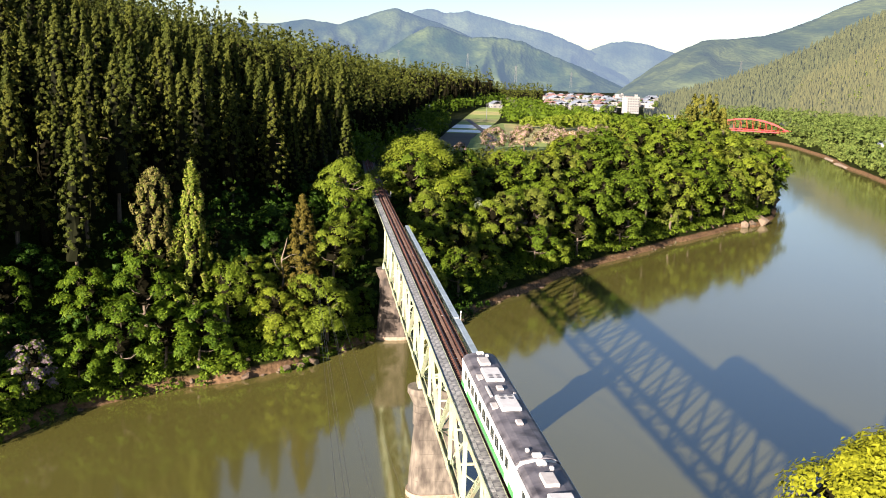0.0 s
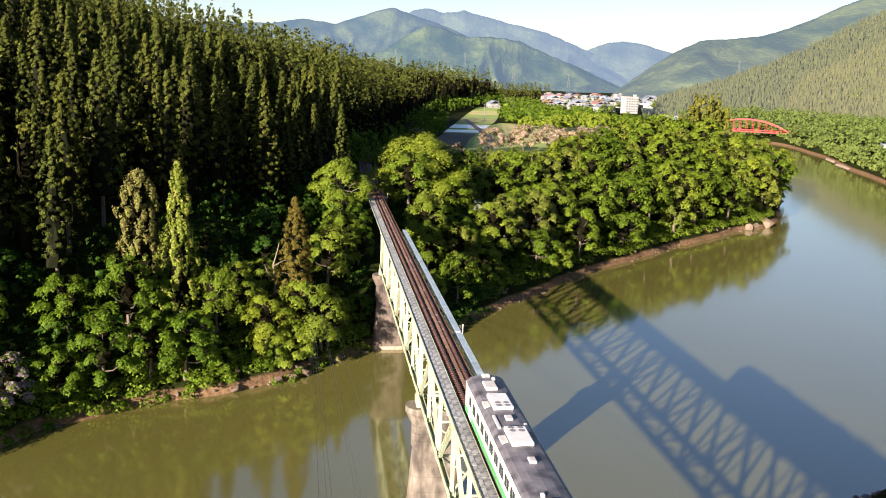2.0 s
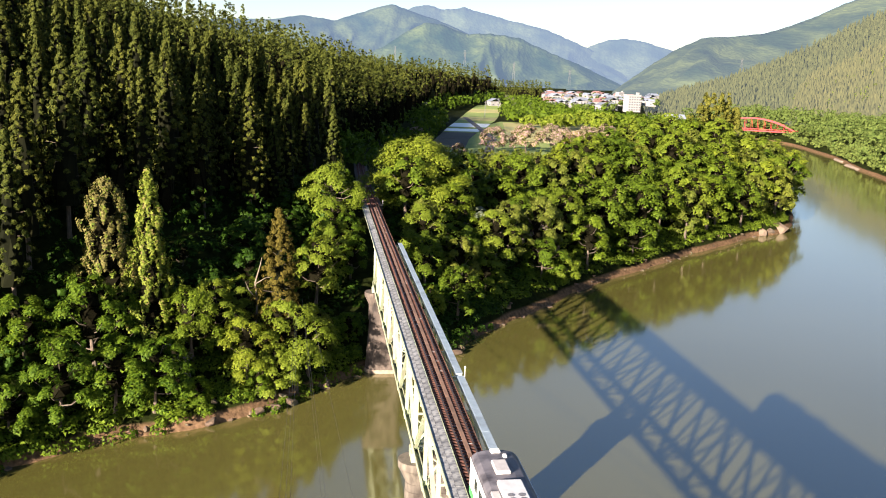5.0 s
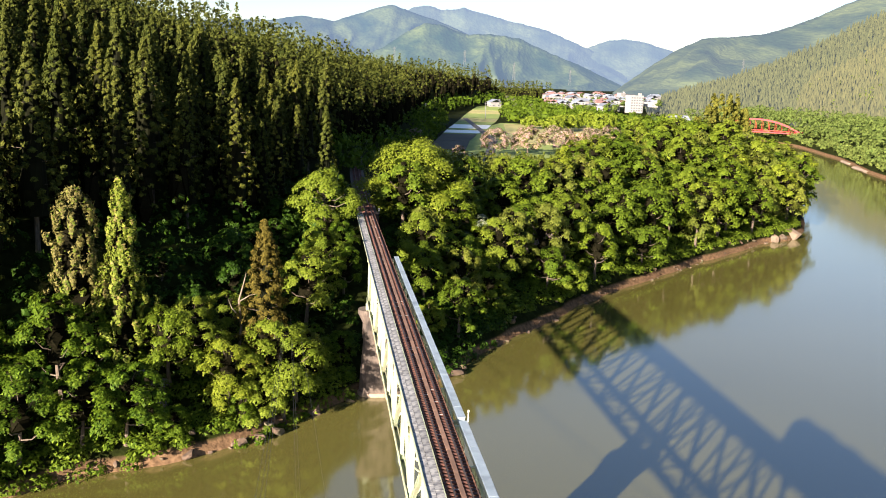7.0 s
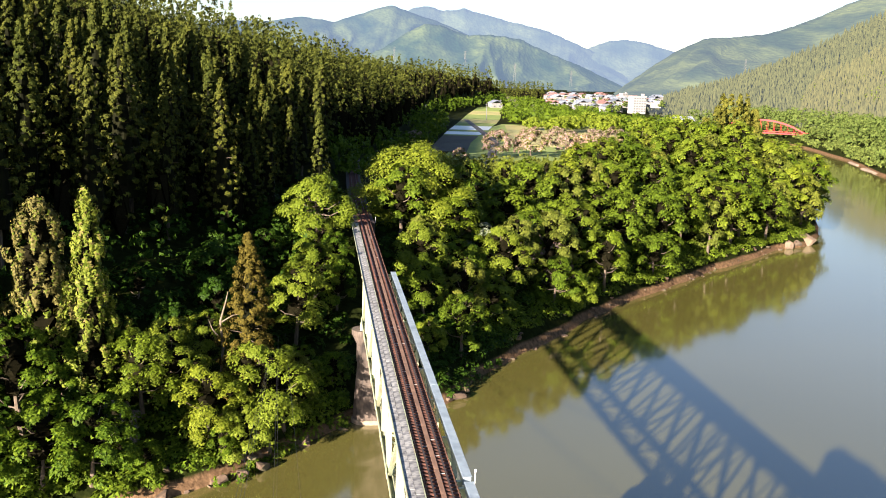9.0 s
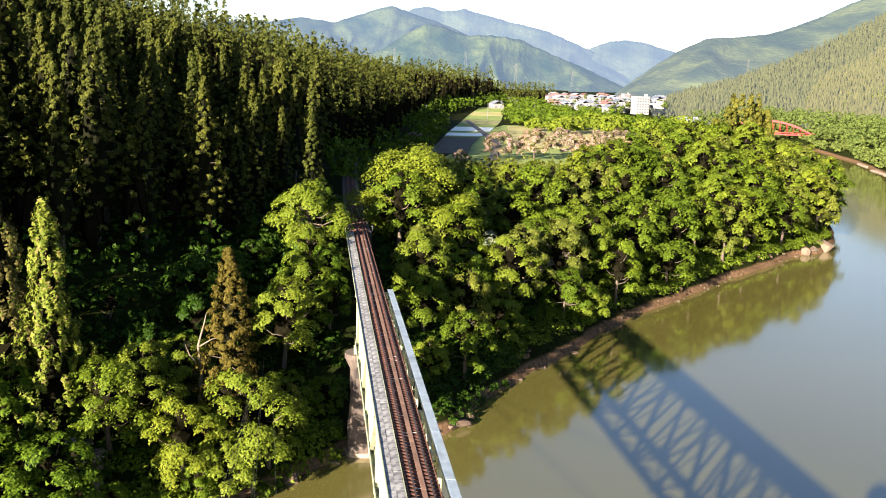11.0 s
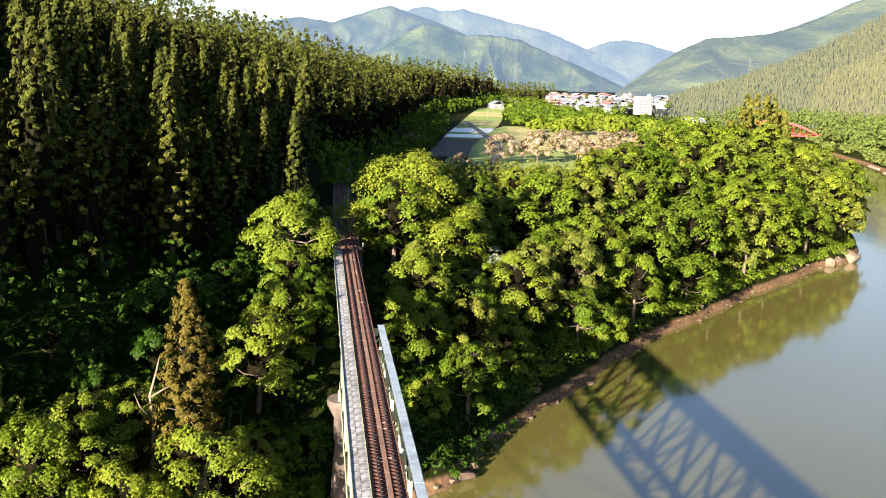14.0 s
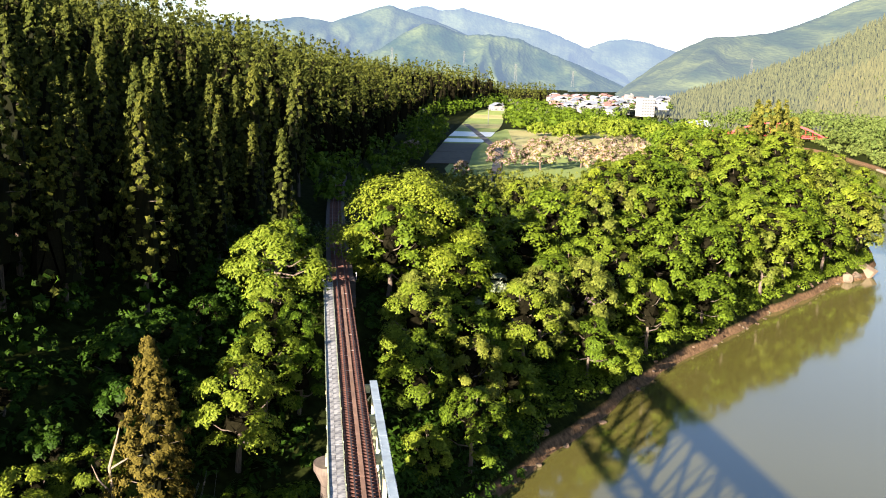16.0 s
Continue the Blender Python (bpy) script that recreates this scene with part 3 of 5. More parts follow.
def cedar(seed, tall, wide, tufts=70, leaves=17, leaf=0.55, bare=0.22, crowd=0.8, ragged=0.18, full=0.58):
    """A tall narrow cedar: rosettes of needles on drooping boughs round a straight stem, a heart painted dark as shade
    and a pointed top.
    """
    rng = np.random.default_rng(seed)
    bm = bmesh.new()
    tube(bm, [(0, 0, -2), (0, 0, 1), (0.1, 0, tall * 0.5), (0, 0.1, tall * 0.98)], [tall * 0.016, tall * 0.013, tall * 0.009, 0.03], 7)
    me = bpy.data.meshes.new("trunk")
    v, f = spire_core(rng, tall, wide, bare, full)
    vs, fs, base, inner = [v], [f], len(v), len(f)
    for i in range(tufts):
        u = ((i + rng.uniform(0, 1)) / tufts) ** crowd
        ang = i * 2.39996 + rng.normal(0, 0.4)
        lump = 1 + ragged * math.sin(3 * ang + 9 * u + seed) + ragged * rng.normal()
        rad = wide * 0.5 * (1 - u) ** 0.78 * (0.55 + 0.45 * min(1, u / 0.12)) * max(0.3, lump) * 0.92 + 0.06
        size = wide * rng.uniform(0.060, 0.095) * (1.15 - 0.55 * u)
        c = np.array([rad * np.cos(ang), rad * np.sin(ang), (bare + (1 - bare) * u) * tall - 0.18 * rad])
        n = int(leaves * rng.uniform(0.75, 1.25))
        d = rng.normal(size=(n, 3)) + np.array([np.cos(ang) * 0.8, np.sin(ang) * 0.8, 0.5])
        d /= np.linalg.norm(d, axis=1, keepdims=True)
        p = c + d * size * rng.uniform(0.5, 1.05, (n, 1)) * np.array([1, 1, 0.8])
        v, f = leaf_cloud(rng, p, 0.7 * d + 0.7 * np.array([np.cos(ang), np.sin(ang), 0.35]), leaf, 1.7, 0.28)
        vs.append(v), fs.append(f + base)
        base += len(v)
        if i % 6 == 0:
            tube(bm, [(0, 0, c[2] - 0.3), tuple(c)], [0.06, 0.02], 4)
    bm.to_mesh(me)
    bm.free()
    fs = np.concatenate(fs)
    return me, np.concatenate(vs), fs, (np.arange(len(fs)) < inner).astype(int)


def draped(seed, tall, wide, taper=0.62, lower_green=0.0):
    """A stem smothered in creepers: a ragged cone of hanging festoons; the lower ones may be another, greener creeper."""
    rng = np.random.default_rng(seed)
    bm = bmesh.new()
    tube(bm, [(0, 0, -2), (0.3, 0, tall * 0.4), (0, 0.3, tall * 0.93)], [0.3, 0.22, 0.05], 7)
    me = bpy.data.meshes.new("trunk")
    bm.to_mesh(me)
    bm.free()
    vs, fs, base, idx = [], [], 0, []
    for i in range(6):
        u = 0.08 + 0.14 * i
        v, f = shade_lump(rng, np.array([0, 0, u * tall]), (wide * 0.27 * (1 - u) ** taper, wide * 0.27 * (1 - u) ** taper, tall * 0.1))
        vs.append(v), fs.append(f + base), idx.append(np.full(len(f), -1))
        base += len(v)
    for i in range(170):
        u = ((i + rng.uniform(0, 1)) / 170) ** 0.85
        ang = i * 2.39996 + rng.normal(0, 0.3)
        bulge = 0.80 + 0.28 * math.sin(8.0 * u + 2.0 * math.sin(ang + seed)) + 0.16 * rng.normal()
        rad = wide * 0.5 * (1.0 - u) ** taper * max(0.25, bulge) + 0.12
        drop = tall * rng.uniform(0.04, 0.10)
        n = rng.integers(46, 80)
        t = rng.uniform(0, 1, n)
        thick = wide * rng.uniform(0.05, 0.085) * (1.1 - 0.5 * u)
        d = rng.normal(size=(n, 3))
        d /= np.linalg.norm(d, axis=1, keepdims=True)
        c = np.stack([np.full(n, rad * math.cos(ang)), np.full(n, rad * math.sin(ang)), u * tall - t * drop], 1)
        p = c + d * thick * (1 - 0.75 * t)[:, None]
        nr = d + np.array([math.cos(ang), math.sin(ang), 0.4])
        v, f = leaf_cloud(rng, p, nr, 0.21, 1.7, 0.35)
        vs.append(v), fs.append(f + base)
        mostly = 0.88 if u < lower_green + 0.12 * math.sin(2 * ang) else 0.14
        idx.append((rng.uniform(0, 1, n) < mostly).astype(int))
        base += len(v)
    vs = np.concatenate(vs)
    vs[:, 2] *= tall / vs[:, 2].max()
    return me, vs, np.concatenate(fs), np.concatenate(idx)


def tree_model(name, label, category, meshes, leaf_mats, bark, group, mixed=False):
    """A tree as a thing with its trunk and crown, ready to be copied; faces marked -1 are lumps painted near black as
    the crown's inner shade.
    """
    trunk, v, f, index = meshes
    trunk.materials.append(bark)
    root = empty(name, pose(0, 0, 0), label, category, group)
    link("trunk", trunk, root)
    if mixed:
        index = np.where(index == 0, np.random.default_rng(7).uniform(0, 1, len(f)) < 0.42, index)
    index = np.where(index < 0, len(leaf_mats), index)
    link("crown", cloud_mesh("crown", v, f, [*leaf_mats, M_CROWN_SHADE], index), root)
    return root


class Stock:
    """Trees to plant: the first planting uses the model itself, later ones its copies."""

    def __init__(self, models):
        self.models, self.used = models, [False] * len(models)

    def plant(self, k, x, y, size=1.0, turn=0.0, z=None, label="", stretch=1.0):
        z = ground_z(x, y) if z is None else z
        m = Matrix.Translation((x, y, z - 0.2)) @ Matrix.Rotation(turn, 4, "Z") @ Matrix.Diagonal((size, size, size * stretch, 1))
        if self.used[k]:
            ob = copy_thing(self.models[k], m)
            ob.matrix_basis = m
        else:
            ob, self.used[k] = self.models[k], True
            ob.matrix_basis = m
        return tagged(ob, label)

    def close(self):
        for used, ob in zip(self.used, self.models):
            if not used:
                for o in (*ob.children_recursive, ob):
                    bpy.data.objects.remove(o)


rnd = random.Random(11)
CEDARS = Stock([tree_model("cedar_tree", "tall dark green cedar on the shaded hillside", "cedar tree", cedar(100 + i, 27, w, 120, 12, 0.40), [M_CEDAR, M_CEDAR_SHADE], M_BARK, "cedars of the hillside") for i, w in enumerate((6.6, 5.8, 7.2, 6.2, 6.8))])
NEAR_CEDARS = Stock([tree_model("cedar_tree", "tall dark green cedar at the forest's edge", "cedar tree", cedar(110 + i, 27, w, 150, 26, 0.25), [M_CEDAR, M_CEDAR_SHADE], M_BARK, "cedars of the hillside") for i, w in enumerate((6.4, 5.8, 7.0, 6.2))])
BROAD = ((1, 18, 14, 0.28, M_LEAF, M_BARK, 0.42, "fresh green broadleaf tree on the river bank"), (2, 19, 15, 0.28, M_LEAF_BRIGHT, M_BARK, 0.42, "bright spring-green broadleaf tree on the river bank"),
         (3, 17, 12, 0.25, M_LEAF_OLIVE, M_BARK, 0.5, "olive-green broadleaf tree on the river bank"), (4, 14, 15, 0.3, M_LEAF, M_BARK, 0.3, "spreading green tree leaning over the water"),
         (5, 9, 9, 0.10, M_LEAF_BRIGHT, M_BARK, 0.5, "low bushy green tree at the water's edge"), (6, 10, 10, 0.15, M_LEAF_SHADED, M_BARK, 0.4, "green understorey tree with leaves painted dark as shade"))
LEAFY = Stock([tree_model("broadleaf_tree", label, "tree", broadleaf(seed, tall, wide, share, 44, 92, 0.36 if tall > 12 else 0.25, flat), [leaf], bark, "bank trees") for seed, tall, wide, share, leaf, bark, flat, label in BROAD])
NEAR_LEAFY = Stock([tree_model("broadleaf_tree", label, "tree", broadleaf(seed + 20, tall, wide, share, 46, 200, 0.25 if tall > 12 else 0.20, flat), [leaf], bark, "bank trees") for seed, tall, wide, share, leaf, bark, flat, label in BROAD[:5]])
BANK_LEAFY = Stock([tree_model("broadleaf_tree", label, "tree", broadleaf(seed + 33, tall, wide, share, 46, 190, 0.25 if tall > 12 else 0.20, flat), [leaf], bark, "bank trees")
                    for seed, tall, wide, share, leaf, bark, flat, label in ((1, 18, 12, 0.22, M_LEAF_FRESH, M_BARK, 0.42, "deep green broadleaf tree above the river"), (2, 17, 13, 0.25, M_LEAF, M_BARK, 0.42, "green broadleaf tree hung with creepers"),
                                                                             (3, 16, 11, 0.2, M_LEAF_FRESH, M_BARK, 0.5, "narrow deep green tree above the river"), (4, 13, 13, 0.25, M_LEAF_FRESH, M_BARK, 0.3, "green tree leaning over the water"), (5, 9, 9, 0.10, M_LEAF_FRESH, M_BARK, 0.5, "low bushy green tree at the water's edge"))])
FAR_LEAFY = Stock([tree_model("broadleaf_tree", label.replace("river bank", "headland"), "tree", broadleaf(seed + 50, tall, wide, share, 44, 84, 0.37, flat), [leaf], bark, "headland trees") for seed, tall, wide, share, leaf, bark, flat, label in BROAD[:4]])


def in_lane(x, y):
    """The two gaps in the forest through which the low sun reaches the trees beside the line."""
    hit = False
    for tx, ty, reach, half in ((-8.5, 187, 62, 6.5), (9.8, 207.5, 75, 8.5)):
        along, aside = (tx - x) * SUN_AZ[0] + (ty - y) * SUN_AZ[1], (tx - x) * SUN_AZ[1] - (ty - y) * SUN_AZ[0]
        hit = hit | ((along > 0) & (along < reach) & (abs(aside) < half))
    return hit


# cedars on the hillside, one by one where they stand nearest
count = 0
cells = {}
for i in range(9000):
    x, y = rnd.uniform(-125, 4), rnd.uniform(118, 275)
    f = float(signed(FOOT, np.array([x]), np.array([y]))[0])
    if f < 4 or count >= 280:
        continue
    cx, cy = int(x // 7), int(y // 7)
    if any(math.hypot(x - px, y - py) < 6.8 for a in (-1, 0, 1) for b in (-1, 0, 1) for px, py in cells.get((cx + a, cy + b), ())):
        continue
    if x < -13 - 0.46 * (y + 20):
        continue
    if in_lane(x, y):
        continue
    cells.setdefault((cx, cy), []).append((x, y))
    if y < 200:
        NEAR_CEDARS.plant(rnd.randrange(4), x, y, rnd.uniform(0.7, 1.12), rnd.uniform(0, 6.3))
    else:
        CEDARS.plant(rnd.randrange(5), x, y, rnd.uniform(0.7, 1.12), rnd.uniform(0, 6.3))
    count += 1


def woods(name, label, spots, tall, wide, sprays, leaf, mat, seed, conic=True, full=True):
    """Many far trees as one body: clustered leaf sprays round a heart in each, painted near black as shade in conic
    ones.
    """
    rng = np.random.default_rng(seed)
    spots = np.asarray(spots)
    n = len(spots)
    scale = rng.uniform(0.7, 1.2, n)
    knots = max(4, sprays // 6)
    u = rng.uniform(0, 1, (n, knots)) ** (0.8 if conic else 1.0)
    ang = rng.uniform(0, 2 * np.pi, (n, knots))
    if conic:
        rad = wide * 0.5 * (1 - u) ** 0.8 * rng.uniform(0.7, 1.05, (n, knots))
        zz = 0.18 + 0.84 * u
    else:
        rad = wide * 0.5 * np.sin(np.pi * (0.2 + 0.75 * u)) ** 0.7 * rng.uniform(0.7, 1.05, (n, knots))
        zz = 0.25 + 0.72 * u
    c = np.stack([rad * np.cos(ang), rad * np.sin(ang), zz * tall], -1) * scale[:, None, None] + spots[:, None, :3]
    out = np.stack([np.cos(ang), np.sin(ang), np.full_like(u, 0.7)], -1)
    d = rng.normal(size=(n, knots, 6, 3)) + 0.9 * out[:, :, None]
    d /= np.linalg.norm(d, axis=-1, keepdims=True)
    p = c[:, :, None] + d * leaf * 1.25 * np.array([1, 1, 0.75])
    lay = 0.4 * d + out[:, :, None] * np.array([1, 1, 0.6]) if conic else d + 0.3 * out[:, :, None]
    v, f = leaf_cloud(rng, p.reshape(-1, 3), lay.reshape(-1, 3), leaf, 1.5, 0.3)
    body = ICO_V[ICO_F].reshape(-1, 3)
    body = np.where(body[:, 2:] > 0, 1 - 0.75 * body[:, 2:] * conic, 1.0) * body * np.array([wide * (0.34 if conic else 0.28) * full, wide * (0.34 if conic else 0.28) * full, tall * (0.36 if conic else 0.30) * full]) + np.array([0, 0, tall * (0.46 if conic else 0.52)])
    heart = (body[None] * rng.uniform(0.9, 1.1, (n, len(body), 1)) * scale[:, None, None] + spots[:, None, :3]).reshape(-1, 3)
    v = np.concatenate([v, heart])
    f = np.concatenate([f, np.arange(len(heart)).reshape(-1, 3) + len(v) - len(heart)])
    ob = new(name, cloud_mesh(name, v, f, [mat, M_CROWN_SHADE], (np.arange(len(f)) >= len(f) - len(heart) // 3) & conic))
    return tagged(ob, label, "woods", kind="stuff")


def spires(name, label, spots, tall, wide, tiers, mat, seed, sides=7, vary=(0.65, 1.2)):
    """Far conifers as ragged stacked skirts of boughs."""
    rng = np.random.default_rng(seed)
    spots = np.asarray(spots)
    n = len(spots)
    scale = rng.uniform(*vary, n)[:, None, None]
    vs = []
    for k in range(tiers):
        low, high = 0.10 + 0.86 * k / tiers, min(1.0, 0.10 + 0.86 * (k + 1.75) / tiers)
        a = 2 * np.pi * (np.arange(sides) + 0.5 * (k % 2))[None] / sides + rng.uniform(-0.25, 0.25, (n, sides))
        r = wide * 0.5 * (1 - k / tiers) ** 0.75 * rng.uniform(0.5, 1.25, (n, sides))
        rim = np.stack([r * np.cos(a), r * np.sin(a), tall * (low + rng.uniform(-0.07, 0.05, (n, sides)))], -1)
        tip = np.stack([rng.normal(0, 0.02 * wide, n), rng.normal(0, 0.02 * wide, n), np.full(n, tall * high)], -1)[:, None].repeat(sides, 1)
        tri = np.stack([rim, np.roll(rim, -1, 1), tip], 2).reshape(n, -1, 3)
        vs.append(tri * scale + spots[:, None, :3])
    v = np.concatenate([q.reshape(-1, 3) for q in vs])
    ob = new(name, cloud_mesh(name, v, np.arange(len(v)).reshape(-1, 3), [mat]))
    return tagged(ob, label, "woods", kind="stuff")


def scatter(seed, n, x0, x1, y0, y1, gap, keep):
    """Random places, no two nearer than gap, where keep(x, y) holds."""
    rng = np.random.default_rng(seed)
    xs, ys = rng.uniform(x0, x1, n), rng.uniform(y0, y1, n)
    ok = keep(xs, ys)
    out, grid = [], {}
    for x, y in zip(xs[ok], ys[ok]):
        cx, cy = int(x // gap), int(y // gap)
        if any((x - px) ** 2 + (y - py) ** 2 < gap * gap for a in (-1, 0, 1) for b in (-1, 0, 1) for px, py in grid.get((cx + a, cy + b), ())):
            continue
        grid.setdefault((cx, cy), []).append((x, y))
        out.append((x, y))
    out = np.array(out)
    return np.column_stack([out, height(out[:, 0], out[:, 1])])


def in_view(x, y):
    return x > -13 - 0.46 * (y + 20)


def clear_of_cedars(x, y):
    """Where no single cedar stands nearer than 3.6 m, off the sunlit lane beside the line."""
    stems = np.array([p for c in cells.values() for p in c])
    near = np.array([np.hypot(stems[:, 0] - a, stems[:, 1] - b).min() for a, b in zip(x, y)])
    return (near > 3.6) & ~in_lane(x, y)


filler = scatter(24, 9000, -125, 2, 122, 275, 4.2, lambda x, y: (signed(FOOT, x, y) > 7) & in_view(x, y) & clear_of_cedars(x, y))
woods("cedar_woods", "close-set dark cedars filling the hillside forest", filler, 17, 5.4, 132, 0.40, M_CEDAR, 34)
hill_a = scatter(21, 22000, -210, 30, 270, 470, 5.3, lambda x, y: (signed(FOOT, x, y) > 6) & in_view(x, y))
woods("cedar_woods", "dense dark cedar forest covering the hill", hill_a, 27, 6.2, 168, 0.44, M_CEDAR, 31)
hill_b = scatter(22, 26000, -330, 340, 470, 1400, 7.0, lambda x, y: (signed(FOOT, x, y) > 8) & in_view(x, y))
woods("cedar_woods", "far cedar forest along the ridge", hill_b, 25, 6.6, 66, 0.68, M_CEDAR, 32)


def on_slope(grid, seed, n, k0, k1, i0, i1):
    """Random places on a mountain's flank."""
    rng = np.random.default_rng(seed)
    k, i = rng.uniform(k0, k1, n), rng.uniform(i0, i1, n) * (grid.shape[1] - 2)
    a, b = k.astype(int), i.astype(int)
    u, v = (k - a)[:, None], (i - b)[:, None]
    return (grid[a, b] * (1 - u) + grid[a + 1, b] * u) * (1 - v) + (grid[a, b + 1] * (1 - u) + grid[a + 1, b + 1] * u) * v


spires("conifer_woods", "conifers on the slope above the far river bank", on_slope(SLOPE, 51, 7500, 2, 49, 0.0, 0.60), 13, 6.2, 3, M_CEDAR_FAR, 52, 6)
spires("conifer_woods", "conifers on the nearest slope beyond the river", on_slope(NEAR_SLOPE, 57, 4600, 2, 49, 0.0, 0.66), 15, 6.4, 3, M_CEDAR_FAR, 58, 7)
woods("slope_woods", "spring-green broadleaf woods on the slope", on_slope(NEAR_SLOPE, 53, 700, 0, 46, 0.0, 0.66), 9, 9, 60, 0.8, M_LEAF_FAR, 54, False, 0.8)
# cedars added out of view, beside and behind the flight, to shade the hillside
shade_cedars = scatter(23, 9000, -330, -40, -60, 330, 7.0, lambda x, y: (signed(FOOT, x, y) > 45) & ~in_view(x, y))
woods("cedar_woods", "unseen cedars added beside the view to shade the hillside", shade_cedars, 27, 8.5, 48, 1.9, M_CEDAR, 33)

# ---- railway bridge ----
SPAN, PANELS, TRUSS_X = 61.8, 8, 1.95
PIERS = (27.2, 89.0, 150.8)
TOP, BOTTOM = -0.55, -7.1


def member(a, b, w=0.34, lace=0.9):
    """A built-up strut: two side plates held together by zigzag lacing."""
    bm = bmesh.new()
    a, b = Vector(a), Vector(b)
    d = b - a
    along = d.normalized()
    side = Vector((1, 0, 0))
    across = along.cross(side).normalized()
    for s in (-1, 1):
        o = across * s * w / 2
        beam(bm, a + o, b + o, 0.30, 0.05) if abs(along.z) < 0.95 else box(bm, a.x - 0.15, a.x + 0.15, a.y + o.y - 0.025, a.y + o.y + 0.025, min(a.z, b.z), max(a.z, b.z))
    n = max(2, int(d.length / lace))
    for k in range(n):
        p, q = a + d * (k / n), a + d * ((k + 1) / n)
        s = 1 if k % 2 else -1
        for face in (-0.13, 0.13):
            beam(bm, p + across * s * w / 2 + side * face, q - across * s * w / 2 + side * face, 0.02, 0.09)
    return bm


def truss_span(y0):
    root = empty("bridge_span", pose(0, y0, 0), "pale green riveted steel deck truss carrying the railway", "bridge", "truss spans")
    p = SPAN / PANELS
    e = 0.35
    for s in (-1, 1):
        x = s * TRUSS_X
        part("top_chord", boxes((x - 0.28, x + 0.28, e, SPAN - e, TOP - 0.28, TOP + 0.28), (x - 0.34, x + 0.34, e, SPAN - e, TOP + 0.283, TOP + 0.31)), M_STEEL_TOP if s > 0 else M_STEEL, root, "weathered blue-grey top chord" if s > 0 else "")
        for k in range(PANELS):
            part("cover_plate", boxes((x - 0.31, x + 0.31, k * p + 2.6, k * p + 4.4, TOP + 0.311, TOP + 0.325)), M_STEEL_TOP if s > 0 else M_STEEL, root)
        for side in (-1, 1):
            bm = bmesh.new()
            for k in range(int(SPAN / 0.5) - 1):
                box(bm, x + side * 0.25 - 0.025, x + side * 0.25 + 0.025, 0.6 + k * 0.5, 0.65 + k * 0.5, TOP + 0.309, TOP + 0.34)
            tagged(part("rivet_row", bm, M_STEEL_TOP if s > 0 else M_STEEL, root), kind="stuff")
        part("bottom_chord", boxes((x - 0.24, x - 0.18, e, SPAN - e, BOTTOM - 0.25, BOTTOM + 0.25), (x + 0.18, x + 0.24, e, SPAN - e, BOTTOM - 0.25, BOTTOM + 0.25),
                                   (x - 0.18, x + 0.18, e, SPAN - e, BOTTOM - 0.25, BOTTOM - 0.21)), M_STEEL, root)
        for k in range(PANELS + 1):
            y = min(max(k * p, e + 0.2), SPAN - e - 0.2)
            part("vertical", member((x, y, TOP - 0.28), (x, y, BOTTOM), 0.30), M_STEEL, root)
            part("gusset", boxes((x - 0.27, x - 0.245, y - 0.55, y + 0.55, BOTTOM - 0.3, BOTTOM + 0.6), (x + 0.245, x + 0.27, y - 0.55, y + 0.55, BOTTOM - 0.3, BOTTOM + 0.6)), M_STEEL, root)
        for k in range(PANELS):
            a, b = (BOTTOM, TOP - 0.28) if k % 2 == 0 else (TOP - 0.28, BOTTOM)
            part("diagonal", member((x, k * p + 0.3, a), (x, (k + 1) * p - 0.3, b), 0.42), M_STEEL, root)
        part("shoe", boxes((x - 0.4, x + 0.4, 0.15, 1.05, -8.25, BOTTOM - 0.25)), M_STEEL, root)
        part("shoe", boxes((x - 0.4, x + 0.4, SPAN - 1.05, SPAN - 0.15, -8.25, BOTTOM - 0.25)), M_STEEL, root)
    for k in range(PANELS + 1):
        y = min(max(k * p, 0.5), SPAN - 0.5)
        part("floor_beam", boxes((-TRUSS_X + 0.28, TRUSS_X - 0.28, y - 0.14, y + 0.14, -1.35, -1.32), (-TRUSS_X + 0.28, TRUSS_X - 0.28, y - 0.02, y + 0.02, -1.32, -0.62), (-TRUSS_X + 0.28, TRUSS_X - 0.28, y - 0.14, y + 0.14, -0.62, -0.59)), M_STEEL, root)
        part("bottom_strut", beam(bmesh.new(), (-TRUSS_X + 0.24, y, BOTTOM), (TRUSS_X - 0.24, y, BOTTOM), 0.2, 0.2), M_STEEL, root)
        bm = bmesh.new()
        beam(bm, (-TRUSS_X, y, TOP - 0.9), (TRUSS_X, y, BOTTOM + 0.3), 0.14, 0.14)
        beam(bm, (TRUSS_X, y + 0.09, TOP - 0.9), (-TRUSS_X, y + 0.09, BOTTOM + 0.3), 0.14, 0.14)
        part("sway_brace", bm, M_STEEL, root)
    for k in range(PANELS):
        bm = bmesh.new()
        beam(bm, (-TRUSS_X + 0.2, k * p, BOTTOM + 0.05), (TRUSS_X - 0.2, (k + 1) * p, BOTTOM + 0.05), 0.14, 0.1)
        beam(bm, (TRUSS_X - 0.2, k * p, BOTTOM - 0.06), (-TRUSS_X + 0.2, (k + 1) * p, BOTTOM - 0.06), 0.14, 0.1)
        part("lateral_brace", bm, M_STEEL, root)
